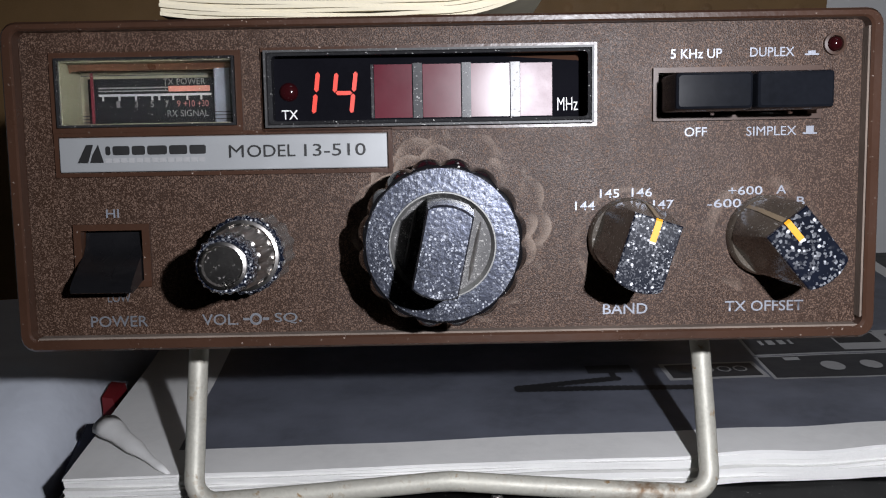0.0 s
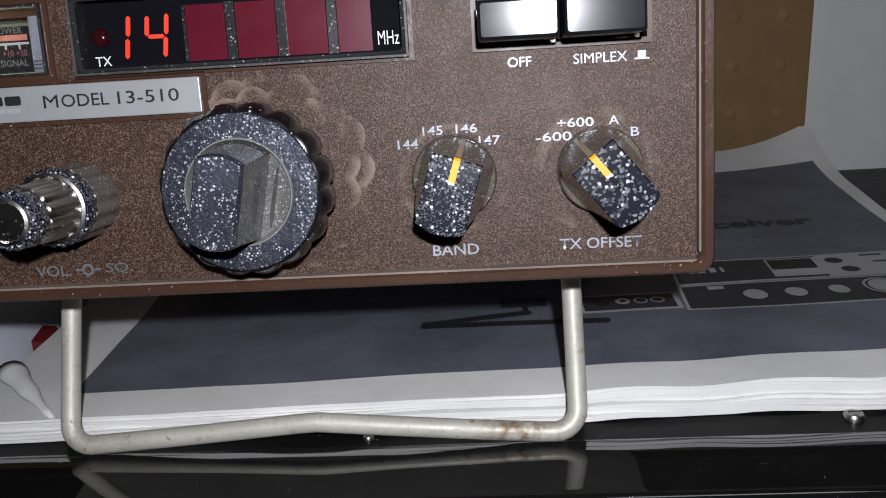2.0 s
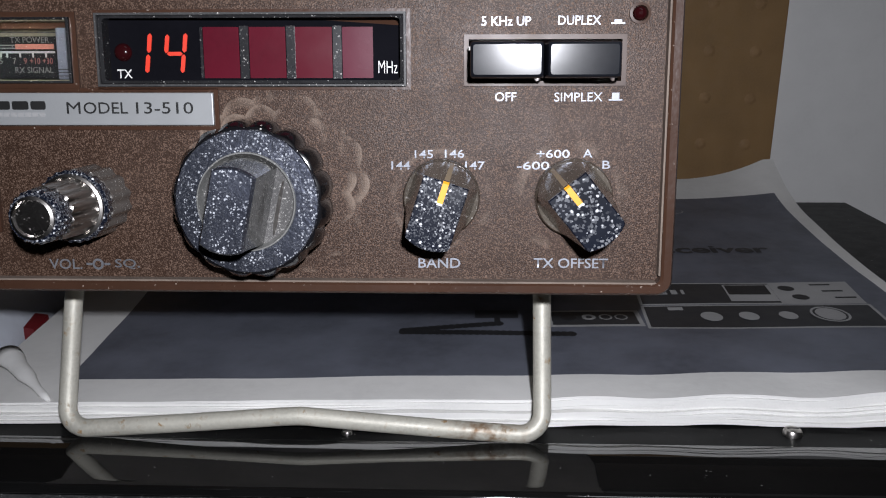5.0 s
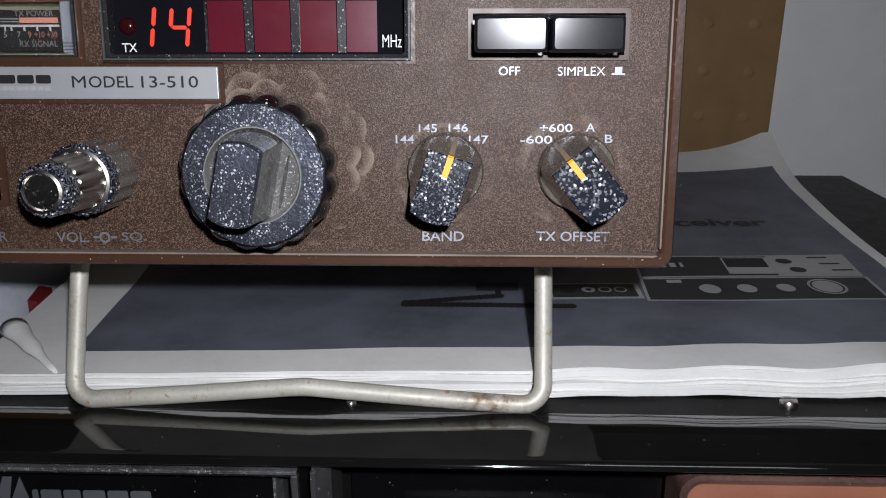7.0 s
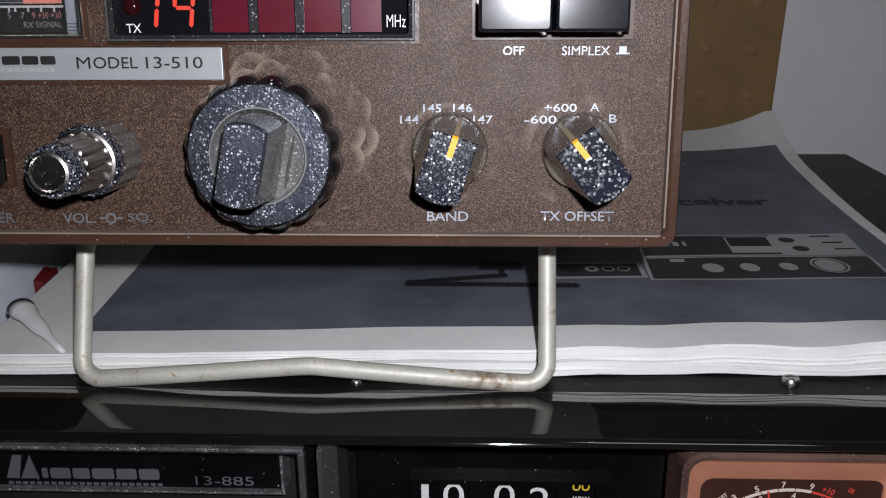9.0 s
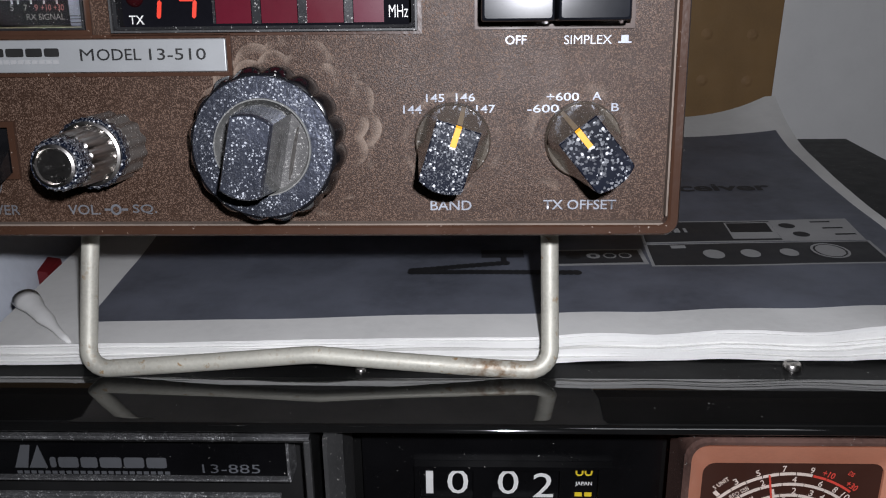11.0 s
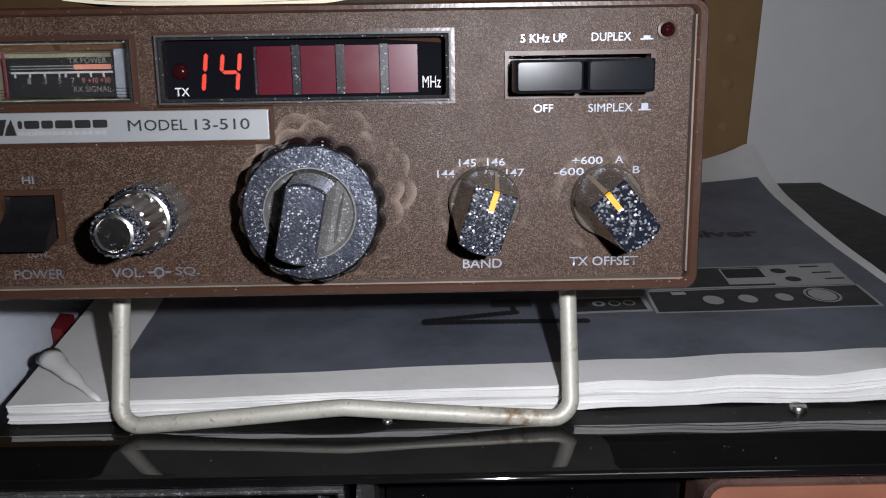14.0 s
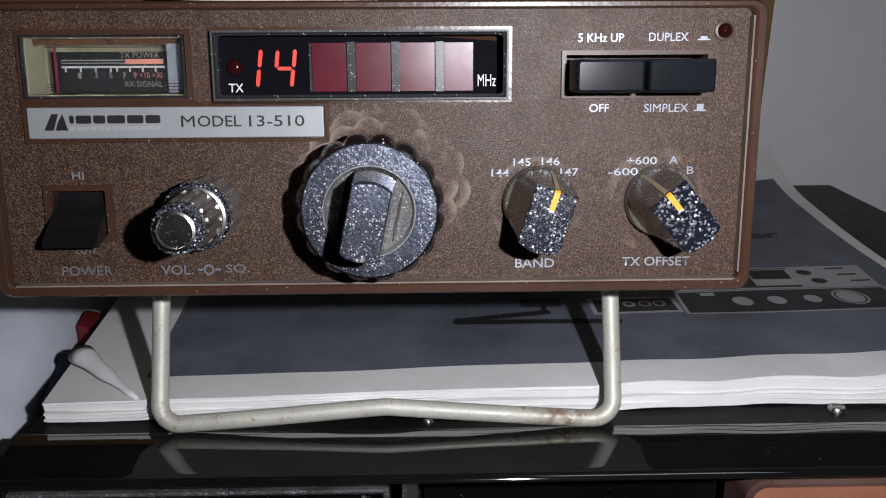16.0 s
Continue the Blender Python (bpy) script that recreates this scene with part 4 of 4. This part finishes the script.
# small lamp in the corner
bm = bmesh.new()
loft(bm, [circle(71.8, 54.1, 2.0, 0, 28), circle(71.8, 54.1, 2.0, -0.8, 28), circle(71.8, 54.1, 1.5, -0.9, 28), circle(71.8, 54.1, 1.4, -0.2, 28)], cap_start=False, cap_end=False)
bez = part("lamp_ring", bm, M_TRIM, TR, "brown lamp ring", smooth=True)
bm = bmesh.new()
loft(bm, [circle(71.8, 54.1, 1.35, 0, 24), circle(71.8, 54.1, 1.3, -0.9, 24), circle(71.8, 54.1, 0.9, -1.5, 24), circle(71.8, 54.1, 0.3, -1.75, 24)], cap_start=False)
part("lamp_lens", bm, M_RED_LAMP, bez, "dark red lamp lens", smooth=True)

# power rocker
pw = part("rocker_surround", plate(bmesh.new(), -68.6, -54.5, -0.9, 4, 11.8, 23.6, [(-67.2, -55.9, 13.0, 22.4)]), M_RIM, TR, "brown rocker surround")
bm = bmesh.new()
prof = [(3.5, 22.2), (1.2, 21.9), (0.6, 19.5), (-0.6, 17.9), (-3.0, 16.4), (-6.6, 13.6), (-7.5, 12.6), (-7.3, 11.7), (-6.4, 11.5), (-1.0, 13.0), (3.5, 13.1)]
loft(bm, [[(x, y, z) for y, z in prof] for x in (-67.0, -56.1)])
part("rocker", bm, M_ROCKER, TR, "black power rocker switched down", smooth=True)


def knob_base(name, cx, cz, rings, mat, label, parent=TR):
    bm = bmesh.new()
    loft(bm, rings, cap_start=False)
    return part(name, bm, mat, parent, label, smooth=True)


# volume and squelch knob
vx, vz = -34.9, 18.4
vol = knob_base("volume_knob", vx, vz, [circle(vx, vz, 7.2, 0, 112, 14, 0.6), circle(vx, vz, 7.0, -8.4, 112, 14, 0.6), circle(vx, vz, 6.6, -8.6, 112)], M_RIDGE, "ribbed grey volume and squelch knob")
knob_base("knurled_ring", vx, vz, [circle(vx, vz, 6.9, -8.4, 120, 24, 0.3), circle(vx, vz, 7.0, -10.6, 120, 24, 0.3), circle(vx, vz, 6.4, -11.1, 120), circle(vx, vz, 5.0, -11.2, 120)], M_BLACK_DUSTY, "dusty black knurled ring", vol)
knob_base("collar", vx, vz, [circle(vx, vz, 6.3, -11.0, 60), circle(vx, vz, 6.2, -11.6, 60), circle(vx, vz, 5.7, -11.8, 60), circle(vx, vz, 5.3, -11.4, 60)], M_CHROME, "bright scuffed collar", vol)
knob_base("neck", vx, vz, [circle(vx, vz, 5.5, -11.3, 112, 14, 0.5), circle(vx, vz, 5.1, -20.6, 112, 14, 0.5), circle(vx, vz, 4.6, -20.8, 112)], M_CHROME, "ribbed bright neck", vol)
knob_base("squelch_ring", vx, vz, [circle(vx, vz, 4.7, -20.4, 120, 20, 0.3), circle(vx, vz, 4.9, -21.0, 120, 20, 0.3), circle(vx, vz, 4.8, -24.6, 120, 20, 0.3), circle(vx, vz, 4.3, -25.2, 120)], M_BLACK_DUSTY, "dusty black squelch ring", vol)
knob_base("cap_ring", vx, vz, [circle(vx, vz, 3.9, -25.1, 40), circle(vx, vz, 3.8, -25.7, 40), circle(vx, vz, 3.3, -25.9, 40), circle(vx, vz, 3.0, -25.5, 40)], M_CHROME, "bright cap ring", vol)
knob_base("cap", vx, vz, [circle(vx, vz, 3.05, -25.3, 40), circle(vx, vz, 3.0, -25.5, 40)], M_BLACK_DUSTY, "dusty dark cap", vol)

# main tuning knob
mx, mz = -0.25, 20.1


def scalloped(r, y, depth, lobes=16, n=192):
    """A ring of rounded bumps with sharp notches between them."""
    return [(mx + q * math.cos(a), y, mz + q * math.sin(a)) for a, q in ((a, r - depth * (1 - abs(math.sin(lobes * a / 2)) ** 0.7)) for a in (2 * math.pi * i / n for i in range(n)))]


main = knob_base("tuning_knob", mx, mz, [circle(mx, mz, 11.6, 0, 192), circle(mx, mz, 11.8, -6.0, 192), scalloped(14.0, -6.8, 0.9), scalloped(14.75, -8.6, 1.1), scalloped(14.6, -13.2, 1.1), scalloped(13.6, -15.3, 0.35), circle(mx, mz, 12.9, -15.6, 192), circle(mx, mz, 9.3, -15.5, 192), circle(mx, mz, 9.2, -13.8, 192)], M_BLACK_SKIRT, "scalloped black tuning knob with dusty face")
bm = bmesh.new()
loft(bm, [circle(mx, mz, 13.1, -15.5, 96), circle(mx, mz, 12.9, -16.0, 96), circle(mx, mz, 9.0, -16.1, 96), circle(mx, mz, 8.9, -14.9, 96)], cap_start=False, cap_end=False)
part("face_disc", bm, M_KNOB_FACE, main, "dusty metallic face disc", smooth=True)
knob_base("pocket", mx, mz, [circle(mx, mz, 8.9, -14.6, 72), circle(mx, mz, 8.5, -14.7, 72)], M_POCKET, "dusty sunken pocket beside the grip", main)
bm = bmesh.new()
loft(bm, [circle(mx, mz, 9.1, -16.0, 96), circle(mx, mz, 8.98, -16.5, 96), circle(mx, mz, 8.75, -16.5, 96), circle(mx, mz, 8.2, -14.65, 96)], cap_start=False, cap_end=False)
part("inlay_ring", bm, M_RING, main, "bright thin ring", smooth=True)
knob_base("grip", mx, mz, [clipped(mx, mz, 8.5, 4.1, -14.6, 12), clipped(mx, mz, 8.3, 4.0, -16.5, 12), clipped(mx, mz, 7.8, 3.8, -22, 12), clipped(mx, mz, 7.35, 3.6, -28.2, 12)], M_FROSTED, "frosted clear grip bar", main)
knob_base("grip_face", mx, mz, [clipped(mx, mz, 7.45, 3.7, -27.6, 12), clipped(mx, mz, 7.4, 3.65, -28.6, 12), clipped(mx, mz, 7.1, 3.4, -29.0, 12)], M_KNOB_FACE, "dusty grip face", main)
a = radians(12)
# Reflected bright line beside the grip, built as thin chrome strips.
for side in (-1, 1):
    bm = bmesh.new()
    loft(bm, [[(mx + u * math.cos(a) + v * math.sin(a), y, mz - u * math.sin(a) + v * math.cos(a)) for u, y in ((side * w0, -14.5), (side * (w0 + w1) / 2, d), (side * w1, -14.5))]
              for v, w0, w1, d in ((-5.2, 5.4, 5.8, -15.0), (-3.0, 5.1, 6.0, -16.2), (2.5, 5.2, 5.9, -16.2), (5.0, 5.4, 5.8, -15.2))])
    part("reflection_strip", bm, M_CHROME, main, "thin bright strip in place of a reflection")

# band and offset selectors
for kx, kz, turn, speckled, label in ((34.4, 19.2, 18, M_BLACK_DUSTY, "black band selector knob with orange pointer"), (60.2, 19.3, -39, M_BLACK_SPECKLED, "black offset selector knob with orange pointer")):
    k = knob_base("selector_knob", kx, kz, [circle(kx, kz, 7.6, 0, 48), circle(kx, kz, 7.5, -2.0, 48), circle(kx, kz, 7.2, -2.6, 48)], M_KNOB_SIDE, label)
    knob_base("grip", kx, kz, [clipped(kx, kz, 7.2, 6.4, -2.4, turn), clipped(kx, kz, 7.4, 5.4, -8, turn, top=6.6), clipped(kx, kz, 7.9, 4.2, -16.6, turn, top=4.9)], M_KNOB_SIDE, "smoky grip", k)
    knob_base("grip_face", kx, kz, [clipped(kx, kz, 7.95, 4.25, -16.5, turn, top=4.95), clipped(kx, kz, 7.9, 4.2, -17.1, turn, top=4.9), clipped(kx, kz, 7.7, 4.0, -17.3, turn, top=4.7)], speckled, "dust-speckled grip face", k)
    a = radians(turn)
    for name, mat, label, run in (("pointer", M_ORANGE, "orange pointer line", ((0.9, -17.34, 0.55), (4.5, -17.36, 0.55), (4.9, -16.9, 0.55))),
                                  ("pointer_end", M_POINTER_END, "faded end of the pointer line", ((5.0, -16.3, 0.5), (6.65, -8.0, 0.42), (7.15, -2.6, 0.4))),
                                  ("pointer_tip", M_NUMERAL, "white tip of the pointer", ((0.5, -17.33, 0.5), (0.88, -17.34, 0.55)))):
        bm = bmesh.new()
        rings = []
        for v, y, hw in run:
            rings.append([(kx + (v + dv) * math.sin(a) + u * math.cos(a), y + dd, kz + (v + dv) * math.cos(a) - u * math.sin(a)) for u, dv, dd in ((-hw, 0, 0.3), (hw, 0, 0.3), (hw, 0.12, -0.1), (-hw, 0.12, -0.1))])
        loft(bm, rings)
        part(name, bm, mat, k, label)

# printed words on the panel
for body, x0, x1, zc, h, mat in (("5 KHz UP", 42.0, 51.4, 52.8, 1.7, M_WHITE_INK), ("DUPLEX", 56.5, 64.6, 52.9, 1.7, M_WHITE_INK), ("OFF", 44.7, 48.8, 38.65, 1.7, M_WHITE_INK), ("SIMPLEX", 56.1, 65.3, 38.6, 1.7, M_WHITE_INK),
                                 ("HI", -62.6, -60.2, 25.5, 1.6, M_WHITE_INK), ("LOW", -63.2, -58.9, 9.7, 1.7, M_DULL_INK), ("POWER", -66.6, -55.9, 5.2, 2.1, M_DULL_INK), ("VOL.", -45.7, -38.9, 5.2, 2.1, M_DULL_INK), ("SQ.", -32.1, -27.0, 5.25, 2.1, M_DULL_INK),
                                 ("144", 24.5, 28.2, 25.4, 1.6, M_WHITE_INK), ("145", 29.1, 32.7, 27.6, 1.6, M_WHITE_INK), ("146", 35.0, 38.8, 27.7, 1.6, M_WHITE_INK), ("147", 39.0, 42.8, 25.4, 1.6, M_WHITE_INK),
                                 ("BAND", 29.7, 38.1, 5.9, 2.0, M_WHITE_INK), ("TX OFFSET", 52.7, 67.4, 6.0, 2.0, M_WHITE_INK), ("-600", 49.1, 55.4, 25.4, 1.6, M_WHITE_INK), ("+600", 52.9, 59.3, 27.7, 1.6, M_WHITE_INK), ("A", 61.9, 63.7, 27.8, 1.6, M_WHITE_INK), ("B", 65.7, 67.2, 25.6, 1.6, M_WHITE_INK)):
    lettering(body, x0, x1, zc - h / 2, zc + h / 2, 0, mat, panel, "lettering", bold=0.0 if "M" in body else 0.008, raise_by=0.1)
for x in (-38.0, -34.3):
    slab("dash", x, x + 1.2, -0.12, -0.01, 5.0, 5.45, M_DULL_INK, panel)
bm = bmesh.new()
loft(bm, [circle(-35.6, 5.2, 1.15, -0.02, 24), circle(-35.6, 5.2, 1.15, -0.12, 24), circle(-35.6, 5.2, 0.7, -0.12, 24), circle(-35.6, 5.2, 0.7, -0.02, 24)], cap_start=False, cap_end=False)
part("ring_mark", bm, M_DULL_INK, panel)
for z, up in ((52.5, 0.5), (38.2, 1.2)):
    bm = bmesh.new()
    box(bm, 66.5, 69.1, -0.12, -0.02, z - 0.3, z)
    box(bm, 67.1, 68.5, -0.12, -0.02, z, z + up)
    part("button_sign", bm, M_WHITE_INK, panel)

# wire stand
pts = [(-54.9, 32.5, 1.5), (-54.9, 27.7, -9.7)]
for k in range(7):
    a = radians(90 * k / 6)
    pts.append((-54.9 + 5 * (1 - math.cos(a)), 20.6 - 1.6 * math.sin(a), -33.5 - 4.6 * math.sin(a)))
for k in range(1, 22):
    f = k / 22
    x = -49.9 + 101.6 * f
    pts.append((x, 19.0, -38.0 + 3.7 * max(0, 1 - abs(x) / 50) ** 1.15))
for k in range(7):
    a = radians(90 - 90 * k / 6)
    pts.append((56.7 - 5 * (1 - math.cos(a)), 20.6 - 1.6 * math.sin(a), -33.5 - 4.6 * math.sin(a)))
pts += [(56.7, 27.7, -9.7), (56.7, 32.5, 1.5)]
wire("wire_stand", pts, 2.15, M_STEEL, TR, "tarnished bent steel wire stand")

# ---- book on top of the transceiver ----
book = thing("book", "thin curled book with cream pages lying on the radio", "book", pose(0, 0.15362, 0.16885, -5, 0, 0))
for k in range(6):
    bm = bmesh.new()
    rings = []
    for i in range(31):
        f = i / 30
        x = -52 + 73 * f
        lift = 60.6 + 1.2 * (abs(f - 0.52) * 2) ** 4 + 5.0 * max(0.0, (f - 0.72) / 0.28) ** 1.8 + 0.75 * k
        lift -= 0.9 * max(0, 1 - abs(x + 13) / 9) * (k < 2) * 0.3
        rings.append([(x, y, lift + t) for y, t in ((4 + 0.5 * math.sin(k * 2.1 + i * 0.4), 0), (110, 0), (110, 0.68), (4 + 0.5 * math.sin(k * 2.1 + i * 0.4), 0.68))])
    loft(bm, rings)
    part("cover" if k == 5 else "page", bm, M_BOOK_COVER if k == 5 else M_BOOK_PAGES, book, "dark violet cover" if k == 5 else "", smooth=True)

# ---- plastic bag beside the base station ----
bag = thing("plastic_bag", "bluish-white plastic bag with red print beside radio", "bag")
bm = bmesh.new()
rings = []
for i in range(25):
    f = i / 24
    y = 120 + 190 * f
    top = 92 + 47 * min(1, f * 1.7) + 1.5 * math.sin(f * 14)
    ring = []
    for k in range(24):
        a = 2 * math.pi * k / 24
        cx, sx = math.cos(a), math.sin(a)
        q = 0.32
        x = -153.5 + 52 * math.copysign(abs(cx) ** q, cx) + 1.5 * noise.noise(Vector((f * 6, k * 0.7, 0.3)))
        z = top / 2 + top / 2 * math.copysign(abs(sx) ** q, sx) + (1.2 * noise.noise(Vector((f * 8, k * 0.9, 4.3))) if sx > 0 else 0)
        ring.append((x, y, max(0.0, z)))
    rings.append(ring)
loft(bm, rings)
part("body", bm, M_BAG, bag, smooth=True)
bm = bmesh.new()
loft(bm, [[(-101.6, y, z + 2), (-98.4 + f, y, z + 1.5), (-97.0 + f, y, z - 7), (-101.6, y, z - 7)] for f, y, z in ((i / 10, 239 + 8 * i / 10, 125.5 + 2.0 * i / 10) for i in range(11))])
part("red_stripe", bm, M_BAG_RED, bag, "dark red printed patch", smooth=True)
# Navy print, also painting in the shaded gap beside the magazine.
bm = bmesh.new()
loft(bm, [[(-101.6, y, z), (-97.4, y, z + 0.5), (-96.8, y, z - 30), (-101.6, y, z - 30)] for f, y, z in ((i / 10, 208 + 19 * i / 10, 116 + 8 * i / 10) for i in range(11))])
part("navy_gap_stripe", bm, M_BAG_NAVY, bag, "navy print and painted gap shade", smooth=True)
